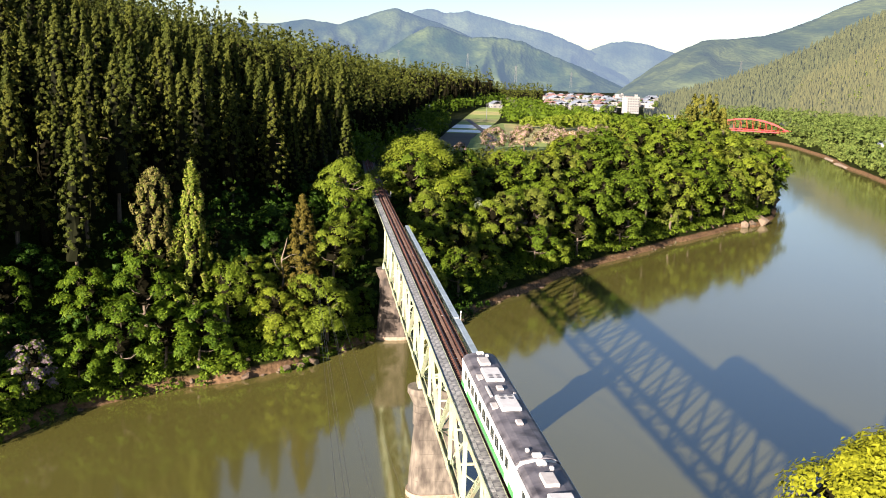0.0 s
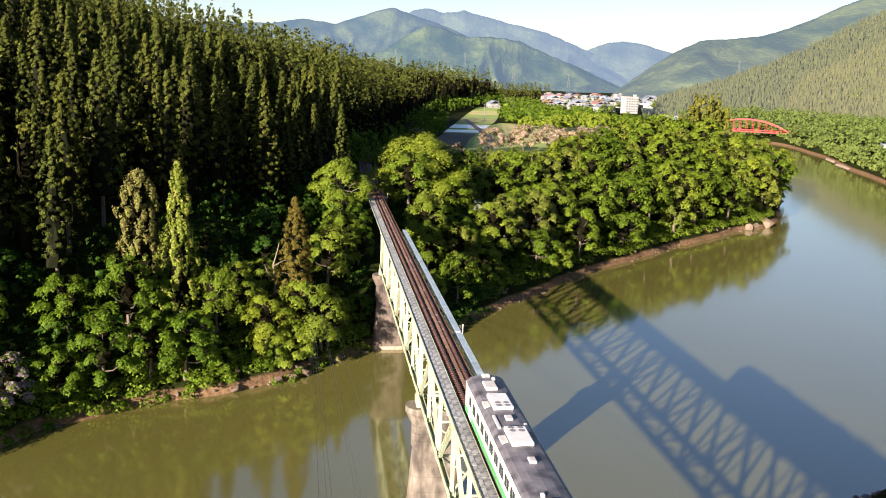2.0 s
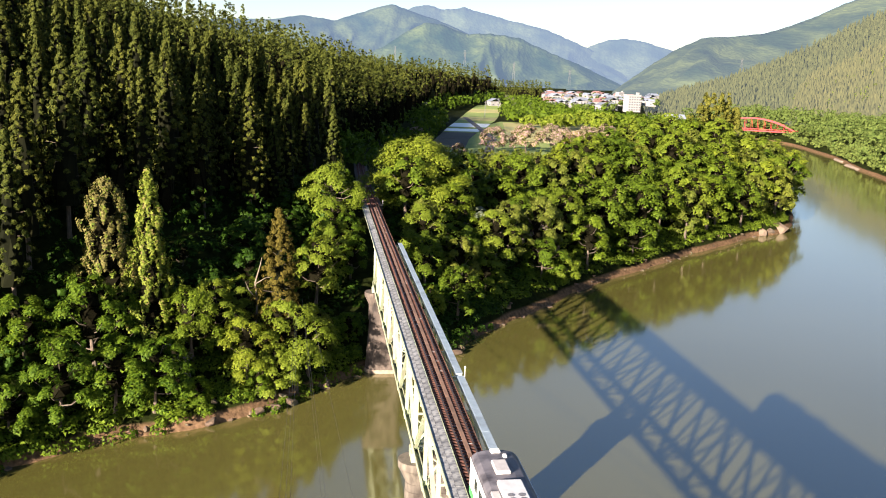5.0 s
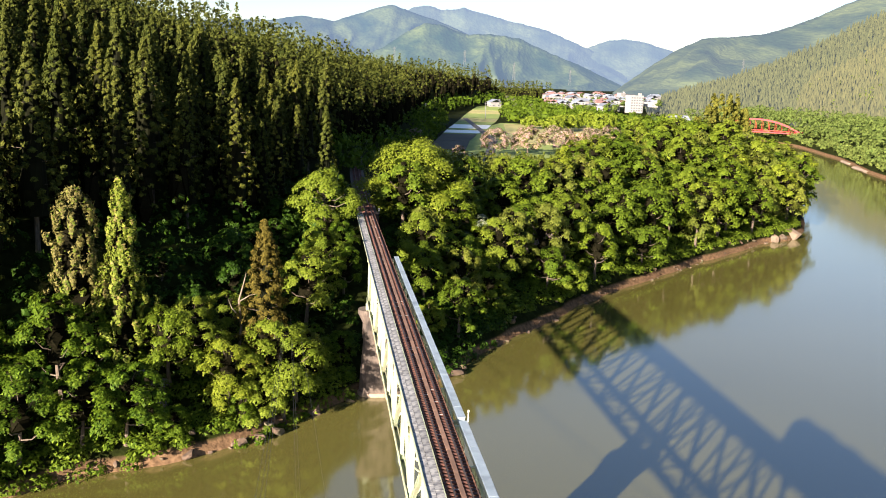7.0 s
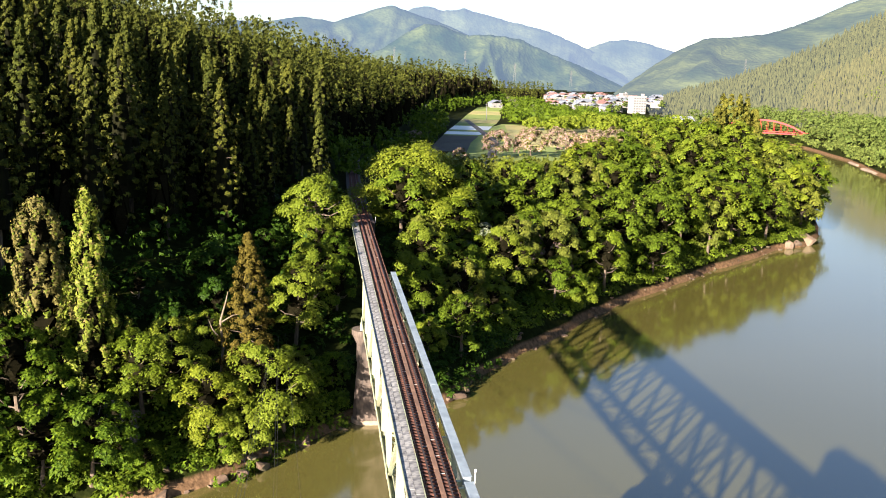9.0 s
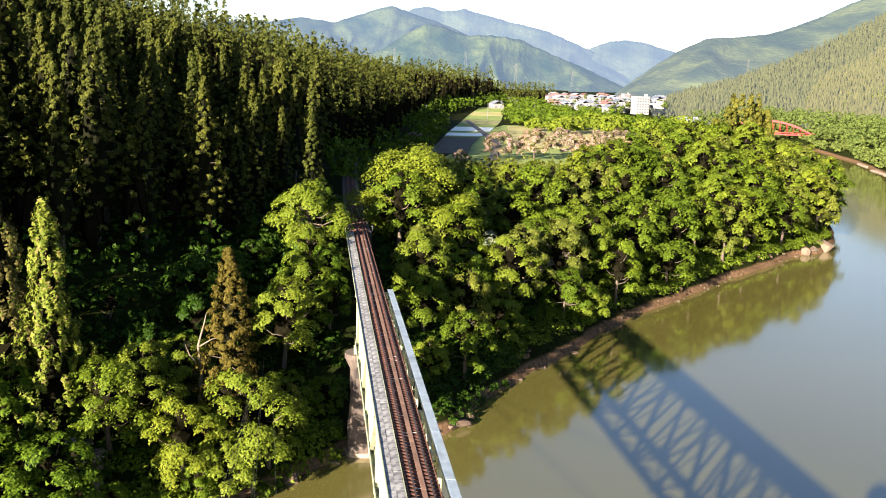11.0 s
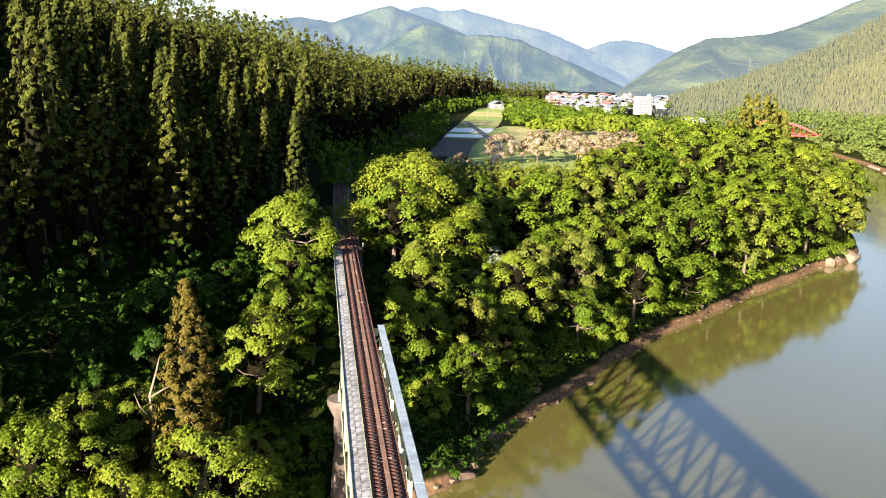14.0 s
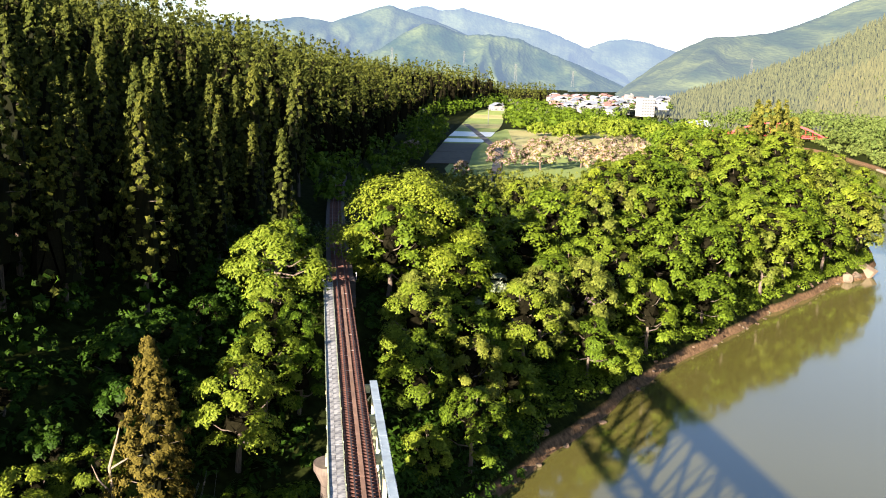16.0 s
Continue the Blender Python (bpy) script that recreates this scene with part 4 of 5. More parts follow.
    for s in (-1, 1):
        part("stringer", boxes((s * 0.55 - 0.12, s * 0.55 + 0.12, e, SPAN - e, -0.40, -0.37), (s * 0.55 - 0.02, s * 0.55 + 0.02, e, SPAN - e, -0.95, -0.40), (s * 0.55 - 0.12, s * 0.55 + 0.12, e, SPAN - e, -0.98, -0.95)), M_RUST, root, "rust-brown steel stringer")
    for k in range(16):
        part("walkway_bracket", boxes((-TRUSS_X - 0.44, -TRUSS_X - 0.28, 1 + k * 3.86, 1.1 + k * 3.86, -0.55, -0.225)), M_STEEL, root)
    return root


SPANS = [truss_span(PIERS[0])]
for y0 in (PIERS[1], PIERS[0] - SPAN):
    SPANS.append(copy_thing(SPANS[0], pose(0, y0, 0)))

# plate girder approach from the last pier to the abutment
root = empty("bridge_girder", pose(0, PIERS[2], 0), "pale green plate girder span reaching the wooded bank", "bridge")
for s in (-1, 1):
    x = s * 0.95
    part("girder", boxes((x - 0.02, x + 0.02, 0.3, 38, -2.3, -0.42), (x - 0.17, x + 0.17, 0.3, 38, -0.42, -0.38), (x - 0.17, x + 0.17, 0.3, 38, -2.34, -2.3)), M_STEEL, root)
    for k in range(20):
        part("stiffener", boxes((min(x + s * 0.02, x + s * 0.13), max(x + s * 0.02, x + s * 0.13), 1 + k * 1.9, 1.02 + k * 1.9, -2.3, -0.42)), M_STEEL, root)
for k in range(9):
    part("cross_frame", boxes((-0.93, 0.93, 0.6 + k * 4.6, 0.7 + k * 4.6, -1.5, -1.2)), M_STEEL, root)


def oval(bm, rx, ry, z0, z1, rx2=None, ry2=None, n=28):
    """A solid between two ovals with long straight flanks."""
    rx2, ry2 = rx2 or rx, ry2 or ry
    rings = []
    for z, a, b in ((z0, rx, ry), (z1, rx2, ry2)):
        ring = []
        for k in range(n):
            t = 2 * math.pi * k / n
            c, s = math.cos(t), math.sin(t)
            ring.append(bm.verts.new((math.copysign(a - b, c) * (abs(c) > 0.05) + b * c, b * s, z)))
        rings.append(ring)
    for k in range(n):
        bm.faces.new((rings[0][k], rings[0][(k + 1) % n], rings[1][(k + 1) % n], rings[1][k]))
    bm.faces.new(rings[1])
    bm.faces.new(rings[0][::-1])
    return bm


def pier(y, mat, label):
    root = empty("bridge_pier", pose(0, y, 0), label, "bridge pier", "piers")
    part("cap", oval(bmesh.new(), 3.45, 1.55, -9.0, -8.3), mat, root)
    part("corbel", oval(bmesh.new(), 2.75, 1.25, -10.4, -9.0, 3.4, 1.5), mat, root)
    for k in range(3):
        part("course", oval(bmesh.new(), 2.76 + 0.02 * (k % 2), 1.26, -12.8 + 0.8 * k, -12.03 + 0.8 * k), mat, root, "course of squared stone")
        part("joint", oval(bmesh.new(), 2.70, 1.2, -12.031 + 0.8 * k, -11.999 + 0.8 * k), mat, root)
    for k in range(5):
        a, b = k / 5, (k + 1) / 5
        part("shaft_lift", oval(bmesh.new(), 3.2 - 0.58 * a, 1.75 - 0.6 * a, -21.0 + 8.2 * a, -21.02 + 8.2 * b, 3.2 - 0.58 * b, 1.75 - 0.6 * b), mat, root)
        if k < 4:
            part("joint", oval(bmesh.new(), 3.14 - 0.58 * b, 1.69 - 0.6 * b, -21.021 + 8.2 * b, -20.999 + 8.2 * b), mat, root)
    part("footing", oval(bmesh.new(), 3.5, 2.05, -26.0, -20.9, 3.4, 1.95), M_FOOTING, root, "pale water-washed footing")
    return root


pier(PIERS[0], M_CONCRETE, "weathered concrete river pier with a rounded cap")
pier(PIERS[1], M_CONCRETE, "weathered brownish concrete river pier with a rounded cap")
pier(PIERS[2], M_CONCRETE_DARK, "dark stained concrete pier at the wooded bank")
root = empty("bridge_abutment", pose(0, 190, 0), "concrete abutment under the trees", "abutment")
part("seat", boxes((-2.0, 2.0, -1.6, 3.0, -12.0, -2.4)), M_CONCRETE_DARK, root)
part("back_wall", boxes((-2.0, 2.0, 0.2, 3.0, -2.396, -0.5)), M_CONCRETE_DARK, root)

# track
track = empty("railway_track", pose(0, 0, 0), "narrow-gauge track on dark timber ties over the bridge", "railway track")
Y0, Y1 = -34.0, 189.5
for s in (-1, 1):
    x = s * 0.5665
    part("rail", boxes((x - 0.06, x + 0.06, Y0, Y1, -0.14, -0.125), (x - 0.012, x + 0.012, Y0, Y1, -0.125, -0.04), (x - 0.033, x + 0.033, Y0, Y1, -0.04, 0.0)), M_RAIL, track)
    x = s * 1.02
    part("tie_strap", boxes((x - 0.035, x + 0.035, Y0, Y1, -0.142, -0.12)), M_RUST, track)
tie = boxes((-1.12, 1.12, -0.115, 0.115, -0.365, -0.145))
bmesh.ops.bevel(tie, geom=tie.edges[:], offset=0.012, segments=1, affect="EDGES")
tie_mesh = bpy.data.meshes.new("tie")
tie.to_mesh(tie_mesh), tie.free()
tie_mesh.materials.append(M_TIE)
plank_mesh = bpy.data.meshes.new("plank")
plank = boxes((-0.16, 0.16, 0.01, 3.64, -0.14, -0.095))
plank.to_mesh(plank_mesh), plank.free()
plank_mesh.materials.append(M_PLANK)
y = 38.0
while y < Y1 - 0.2:
    link("tie", tie_mesh, track, m=pose(rnd.uniform(-0.03, 0.03), y, rnd.uniform(-0.006, 0.0)))
    y += 0.55
bm = bmesh.new()
y = Y0 + 0.3
while y < 37.9:
    box(bm, -1.12, 1.12, y - 0.1, y + 0.1, -0.365, -0.145)
    y += 0.55
tagged(part("far_ties", bm, M_TIE, track), kind="stuff")
y = Y0
while y < Y1 - 4:
    link("plank", plank_mesh, track, m=pose(rnd.uniform(-0.01, 0.01), y, 0))
    y += 3.66

# pale bars added at random stand in for sunlit gaps between the ties
for k in range(46):
    y = 40 + 0.55 * rnd.randrange(270) + 0.27
    a = rnd.choice((-0.50, 0.18))
    part("spacer_bar", boxes((a, a + 0.32, y - 0.025, y + 0.025, -0.17, -0.13)), M_UNIT_GREY, track, "pale bar for a sunlit gap between ties")

# walkway of slabs along the track
walkway = empty("bridge_walkway", pose(0, 0, 0), "grey slab walkway beside the bridge track", "walkway")
slab_meshes = []
for a, b in ((-2.28, -1.77), (-1.755, -1.22)):
    slab = boxes((a, b, 0.012, 1.22, -0.14, -0.07))
    bmesh.ops.bevel(slab, geom=slab.edges[:], offset=0.004, segments=1, affect="EDGES")
    slab_meshes.append(bpy.data.meshes.new("slab"))
    slab.to_mesh(slab_meshes[-1]), slab.free()
    slab_meshes[-1].materials.append(M_GRATE)
for row in (0, 1):
    y = 22.0 + 0.55 * row
    while y < 188:
        link("slab", slab_meshes[row], walkway, m=pose(rnd.uniform(-0.01, 0.01), y, rnd.uniform(-0.006, 0.006), 0, rnd.uniform(-0.3, 0.3), rnd.uniform(-0.4, 0.4)))
        y += 1.235
bm = bmesh.new()
for k in range(45):
    box(bm, -2.28, -1.22, Y0 + k * 1.235, Y0 + 1.22 + k * 1.235, -0.14, -0.07)
tagged(part("far_slabs", bm, M_GRATE, walkway), kind="stuff")
part("edge_angle", boxes((-2.36, -2.30, Y0, 189, -0.22, 0.02)), M_STEEL, walkway)
part("edge_angle", boxes((-1.20, -1.15, Y0, 189, -0.22, -0.03)), M_STEEL, walkway)

# embankment track beyond the abutment, bending away under the trees
def curve_x(y):
    return 0.0006 * max(0, y - 215) ** 2 / 2


bm = bmesh.new()
for k in range(20):
    ya, yb = 190 + k * 6, 196 + k * 6
    beam(bm, (curve_x(ya), ya, -0.55), (curve_x(yb), yb + 0.1, -0.55), 3.6, 0.5)
tagged(part("ballast_bed", bm, M_BALLAST), "brown ballast bed under the track", "ballast", kind="structure")
land = empty("railway_track", pose(0, 0, 0), "rusty track on ballast bending into the forest", "railway track")
for s in (-1, 1):
    bm = bmesh.new()
    for k in range(20):
        ya, yb = 189.5 + k * 6, 195.5 + k * 6
        beam(bm, (curve_x(ya) + s * 0.5665, ya, -0.07), (curve_x(yb) + s * 0.5665, yb + 0.02, -0.07), 0.065, 0.14)
    part("rail", bm, M_RAIL, land)
for k in range(180):
    y = 190 + k * 0.65
    link("tie", tie_mesh, land, m=pose(curve_x(y), y, 0.04, 0, 0, -math.degrees(0.0006 * max(0, y - 215))))


# ---- train ----
def profile_body(bm, pts, y0, y1):
    rings = [[bm.verts.new((x, y, z)) for x, z in pts] for y in (y0, y1)]
    n = len(pts)
    for k in range(n):
        bm.faces.new((rings[0][k], rings[0][(k + 1) % n], rings[1][(k + 1) % n], rings[1][k]))
    bm.faces.new(rings[0][::-1])
    bm.faces.new(rings[1])
    return bm


ROOF = [(-1.44, 3.36), (-1.36, 3.55), (-1.1, 3.73), (-0.6, 3.84), (0, 3.88), (0.6, 3.84), (1.1, 3.73), (1.36, 3.55), (1.44, 3.36)]


def rail_car(y):
    """One diesel railcar, 20.8 m long, centred at y."""
    car = empty("rail_car", pose(0, y, 0), "white diesel railcar with a green band and grey roof", "railcar", "cars of the train")
    h = 10.35
    part("body", profile_body(bmesh.new(), [(-1.44, 1.08), (1.44, 1.08), (1.45, 2.2), (1.44, 3.36), (-1.44, 3.36), (-1.45, 2.2)], -h, h), M_WHITE, car)
    roof = profile_body(bmesh.new(), ROOF, -h + 0.35, h - 0.35)
    part("roof", roof, M_ROOF, car, "sooty grey roof")
    for s in (-1, 1):
        part("end_cap", profile_body(bmesh.new(), [(a * 0.995, b - 0.01) for a, b in ROOF], min(s * h, s * (h - 0.345)), max(s * h, s * (h - 0.345))), M_ROOF, car)
        x = s * 1.449
        part("green_band", boxes((min(x, x + s * 0.012), max(x, x + s * 0.012), -h, h, 1.12, 1.60)), M_GREEN, car, "green painted band along the side")
        part("gutter", boxes((min(x, x + s * 0.03) , max(x, x + s * 0.03), -h, h, 3.34, 3.40)), M_WHITE, car)
        for k in range(11):
            yc = -8.2 + k * 1.64
            if k in (0, 10):
                part("door", boxes((min(x, x + s * 0.02), max(x, x + s * 0.02), yc - 0.55, yc + 0.55, 1.2, 3.1)), M_WHITE, car)
                part("window", boxes((min(x + s * 0.02, x + s * 0.03), max(x + s * 0.02, x + s * 0.03), yc - 0.4, yc + 0.4, 2.2, 2.95)), M_GLASS, car)
            else:
                frame_ob = part("window_frame", boxes((min(x, x + s * 0.018), max(x, x + s * 0.018), yc - 0.66, yc + 0.66, 2.05, 2.98)), M_UNIT, car)
                for q in (-1, 1):
                    part("pane", boxes((min(x + s * 0.018, x + s * 0.026), max(x + s * 0.018, x + s * 0.026), yc + q * 0.31 - 0.28, yc + q * 0.31 + 0.28, 2.12, 2.9)), M_GLASS, frame_ob)
        part("end_window", boxes((-1.2, -0.45, min(s * h, s * h + s * 0.015), max(s * h, s * h + s * 0.015), 2.15, 2.95)), M_GLASS, car)
        part("end_window", boxes((0.45, 1.2, min(s * h, s * h + s * 0.015), max(s * h, s * h + s * 0.015), 2.15, 2.95)), M_GLASS, car)
        part("end_door", boxes((-0.38, 0.38, min(s * h, s * h + s * 0.05), max(s * h, s * h + s * 0.05), 1.15, 3.1)), M_GREEN, car)
        part("visor", profile_body(bmesh.new(), [(-1.3, 3.30), (1.3, 3.30), (1.1, 3.66), (0, 3.80), (-1.1, 3.66)], min(s * h, s * h + s * 0.06), max(s * h, s * h + s * 0.06)), M_WHITE, car)
        part("headlight_box", boxes((-0.3, 0.3, min(s * (h - 0.5), s * (h - 0.05)), max(s * (h - 0.5), s * (h - 0.05)), 3.78, 4.0)), M_WHITE, car, bevel=0.05)
        part("coupling", boxes((-0.3, 0.3, min(s * h, s * (h + 0.32)), max(s * h, s * (h + 0.32)), 0.75, 1.05)), M_BLACK, car)
        part("horn", boxes((s * 0.45 - 0.12, s * 0.45 + 0.12, s * (h - 1.0) - 0.15, s * (h - 1.0) + 0.15, 3.8, 4.02)), M_UNIT, car, bevel=0.04)
        bogie = part("bogie", boxes((-1.05, -0.95, s * 7.0 - 1.4, s * 7.0 + 1.4, 0.35, 0.75), (0.95, 1.05, s * 7.0 - 1.4, s * 7.0 + 1.4, 0.35, 0.75), (-0.95, 0.95, s * 7.0 - 0.2, s * 7.0 + 0.2, 0.4, 0.8)), M_BLACK, car)
        for q in (-1, 1):
            for sx in (-1, 1):
                bm = bmesh.new()
                bmesh.ops.create_cone(bm, cap_ends=True, segments=20, radius1=0.43, radius2=0.43, depth=0.13, matrix=pose(sx * 0.5665, s * 7.0 + q * 1.05, 0.43, 0, 90, 0))
                part("wheel", bm, M_RUST, bogie)
    part("underframe", boxes((-1.2, 1.2, -5.2, 5.2, 0.4, 1.08)), M_BLACK, car)
    for yc, q in ((4.6, -1), (-1.4, 1)):
        unit = part("cooling_unit", boxes((-0.72, 0.72, yc - 1.35, yc + 1.35, 3.78, 4.08)), M_UNIT, car, "white roof cooling unit", bevel=0.07)
        for fx in (-0.3, 0.3):
            for fy in (0.55, 1.05):
                bm = bmesh.new()
                bmesh.ops.create_cone(bm, cap_ends=True, segments=16, radius1=0.2, radius2=0.2, depth=0.03, matrix=pose(fx, yc + q * fy, 4.085))
                part("fan_grille", bm, M_FAN, unit)
        part("side_plate", boxes((-1.22, -0.75, yc - 0.6, yc + 0.5, 3.66, 3.80)), M_UNIT_GREY, car, bevel=0.02)
    part("vent_box", boxes((-0.55, 0.35, 7.0, 8.6, 3.8, 4.06)), M_UNIT_GREY, car, "grey roof vent box", bevel=0.06)
    part("vent_box", boxes((-0.25, 0.25, 1.3, 2.0, 3.84, 4.02)), M_UNIT_GREY, car, bevel=0.04)
    part("vent_box", boxes((-0.2, 0.25, -5.3, -4.6, 3.84, 4.02)), M_UNIT_GREY, car, bevel=0.04)
    part("duct", boxes((-1.0, -0.8, 0.2, 2.3, 3.7, 3.9)), M_UNIT_GREY, car, bevel=0.03)
    part("walk_strip", boxes((0.85, 1.05, -0.4, 0.9, 3.74, 3.86)), M_UNIT_GREY, car, bevel=0.02)
    return car


TRAIN_END = 64.0
car = rail_car(TRAIN_END - 10.4)
for k in range(1, 4):
    copy_thing(car, pose(0, TRAIN_END - 10.4 - 21.3 * k, 0))

# small posts on the bridge
for x, y, hgt, text in ((2.3, 88.4, 1.0, "white marker post on the bridge chord"), (2.1, 191.5, 1.1, "white marker post beside the track"), (-2.42, 189.6, 1.6, "thin pale post at the walkway's end")):
    post = empty("marker_post", pose(x, y, -0.25 if y < 180 else -0.6), text, "post", "posts")
    part("shaft", boxes((-0.03, 0.03, -0.03, 0.03, 0, hgt)), M_UNIT, post)
    part("plate", boxes((-0.07, 0.07, -0.045, -0.031, hgt - 0.2, hgt)), M_UNIT, post)

# power cables over the river
for k, (xa, za, xb, zb) in enumerate(((-12.6, 7.2, -14.0, -8.9), (-12.2, 7.0, -13.9, -8.9), (-11.9, 6.6, -13.8, -9.0), (-9.0, -1.9, -12.9, -8.9), (-8.5, -2.2, -12.8, -9.0), (-5.4, -4.6, -11.6, -9.0))):
    slope, drift = (za - zb) / 100, (xa - xb) / 100
    bm = bmesh.new()
    pts = []
    for i in range(24):
        y = 153 - i * 8
        pts.append((xb + drift * (140 - y), y, zb + slope * (140 - y) - 1.2 * math.sin(math.pi * i / 23)))
    tube(bm, pts, [0.013] * 24, 4)
    tagged(part("power_cable", bm, M_CABLE), "thin dark power cable strung over the river", "cable", "power cables")

# ---- fields and tracks of the valley floor ----
FLOOR = -7.5


def patch(name, pts, mat, label, category, lift=0.12, thick=0.4):
    """A field with a low raised edge, lying on the valley floor."""
    bm = bmesh.new()
    base = [max(FLOOR, ground_z(x, y)) if y > 700 else FLOOR for x, y in pts]
    lower = [bm.verts.new((x, y, z + lift - thick)) for (x, y), z in zip(pts, base)]
    upper = [bm.verts.new((x, y, z + lift)) for (x, y), z in zip(pts, base)]
    bm.faces.new(upper)
    n = len(pts)
    for k in range(n):
        bm.faces.new((lower[k], lower[(k + 1) % n], upper[(k + 1) % n], upper[k]))
    bmesh.ops.recalc_face_normals(bm, faces=bm.faces[:])
    return tagged(part(name, bm, mat), label, category, kind="structure")


def foot_x(y):
    return float(np.interp(y, FOOT[:, 1], FOOT[:, 0]))


patch("meadow", [(40, 350), (130, 330), (215, 420), (228, 560), (195, 660), (120, 650), (84, 560), (44, 400)], M_MEADOW, "sunlit green meadow on the valley floor", "meadow")
patch("dry_field", [(88, 470), (150, 440), (205, 520), (200, 640), (120, 640)], M_DRYGRASS, "pale dry grass field with blossoming trees", "field", 0.22)
edges = [418, 470, 521, 530, 556, 574, 616, 655, 705, 740, 770, 800, 830, 865, 900]
mats = [M_PADDY, M_PADDY, M_MEADOW, M_POND, M_MEADOW, M_POND, M_MEADOW, M_DRYGRASS, M_MEADOW, M_MEADOW, M_DRYGRASS, M_MEADOW, M_MEADOW, M_MEADOW]
names = ["ploughed dark paddy", "ploughed dark wet paddy", "grassy paddy bank", "flooded paddy with the sky's reflection painted pale", "grassy paddy bank", "flooded paddy with the sky's reflection painted pale", "green paddy field", "pale paddy field", "green paddy field", "green paddy field", "pale paddy field", "green paddy field", "green paddy field", "green paddy field"]
for a, b, m, text in zip(edges, edges[1:], mats, names):
    ra, rb = [np.interp(y, [385, 421, 467, 515, 579, 615, 655, 725, 808, 900], [50, 57, 66, 78, 97, 106, 117, 134, 152, 176]) for y in (a, b)]
    la, lb = [max(foot_x(y) + 9, np.interp(y, [560, 640, 760, 850], [68, 86, 112, 140])) if y > 560 else foot_x(y) + 9 for y in (a, b)]
    patch("paddy_field", [(la, a), (ra, a), (rb, b - 0.8), (lb, b - 0.8)], m, text, "paddy field", 0.30)
patch("farm_road", [(foot_x(350) + 36, 345), (foot_x(350) + 40, 345), (foot_x(480) + 41, 480), (foot_x(700) + 48, 700), (foot_x(700) + 44, 700), (foot_x(480) + 37, 480)], M_ROAD, "narrow asphalt farm road between the fields", "road", 0.34)

# ---- woods of the banks ----
rnd = random.Random(5)
BIG = Stock([tree_model("broadleaf_tree", "tall bright green spreading tree beside the track", "tree", broadleaf(77, 24, 27, 0.28, 60, 520, 0.24, 0.12, 0.0, 11), [M_LEAF_BRIGHT], M_BARK, "bank trees"),
             tree_model("broadleaf_tree", "round-crowned bright green tree beside the track", "tree", broadleaf(78, 19, 14, 0.52, 46, 260, 0.25, 0.15, 0.05, 9, True), [M_LEAF_BRIGHT], M_BARK, "bank trees"),
             tree_model("dogwood_tree", "white-flowering dogwood tree among the bank trees", "tree", broadleaf(79, 12, 8, 0.4, 22, 100, 0.30, 0.15), [M_WHITE_BLOSSOM], M_BARK_PALE, "bank trees"),
             tree_model("maple_tree", "yellow-green young maple beside the bridge", "tree", broadleaf(80, 15, 12, 0.25, 90, 400, 0.15, 0.3, 0.0, 9), [M_LEAF_MAPLE], M_BARK, "bank trees")])
BIG.plant(0, 9.8, 207.5, 0.93, 0.4, z=-8.4)
BIG.plant(1, -8.1, 185, 0.92, 1.1, z=-8.3)
NEAR_CEDARS.plant(1, -8.1, 197, 0.92, 0.5, z=-5.3, label="sunlit cedar standing out from the dark forest")
BIG.plant(2, 23.5, 201, 1.1, 0.2, z=-15.0)
BIG.plant(3, 18.8, 35.5, 1.22, 0.7)

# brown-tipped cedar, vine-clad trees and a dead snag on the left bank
BROWN = Stock([tree_model("cedar_tree", "brownish cedar standing over the river bank", "cedar tree", cedar(140, 21, 7.8, 330, 56, 0.15, 0.02, 0.85, 0.30, 0.34), [M_CEDAR_BROWN, M_CEDAR_SHADE], M_BARK, "bank trees"),
               tree_model("vine_clad_tree", "tree smothered in pale green hanging vines", "tree", draped(141, 23, 8.4, 0.75, 1.2), [M_VINE_DRY, M_VINE], M_BARK, "vine-clad trees"),
               tree_model("vine_clad_tree", "tree smothered in brownish flowering vines", "tree", draped(142, 20, 10.0, 0.40, 0.30), [M_VINE_DRY, M_VINE], M_BARK, "vine-clad trees")])
BROWN.plant(0, -16.6, 144.3, 0.98, 0.0, z=-14.5)
BROWN.plant(1, -34.2, 138.6, 1.0, 0.0, z=-10.4)
BROWN.plant(2, -41.1, 143.7, 1.0, 0.7, z=-9.2)
bm = bmesh.new()
tube(bm, [(0, 0, -1), (0.2, 0, 4), (-0.3, 0.1, 7.5), (0.3, 0, 10.2), (0.5, 0.1, 11.5)], [0.2, 0.18, 0.14, 0.09, 0.03])
tube(bm, [(-0.3, 0.1, 7.3), (1.2, 0.3, 8.3), (2.4, 0.2, 8.6)], [0.12, 0.08, 0.02], 5)
tube(bm, [(0.1, 0, 5), (-1.2, 0.2, 6.3), (-1.8, 0.3, 7.6)], [0.11, 0.07, 0.02], 5)
snag = tagged(part("dead_tree", bm, M_SNAG), "bare bleached dead tree on the bank", "dead tree")
snag.matrix_basis = pose(-20.3, 145.0, -13.0, 0, 3, 0)

WIST = Stock([tree_model("wisteria_clad_tree", "tree hung with pale mauve wisteria flowers", "tree", broadleaf(95, 9, 8, 0.15, 36, 120, 0.26, 0.5), [M_WISTERIA, M_LEAF], M_BARK, "wisteria", True)])
for x, y, sz in ((-53, 116, 0.9), (38.7, 206, 1.1), (-30.5, 133, 0.7)):
    WIST.plant(0, x, y, sz, x)
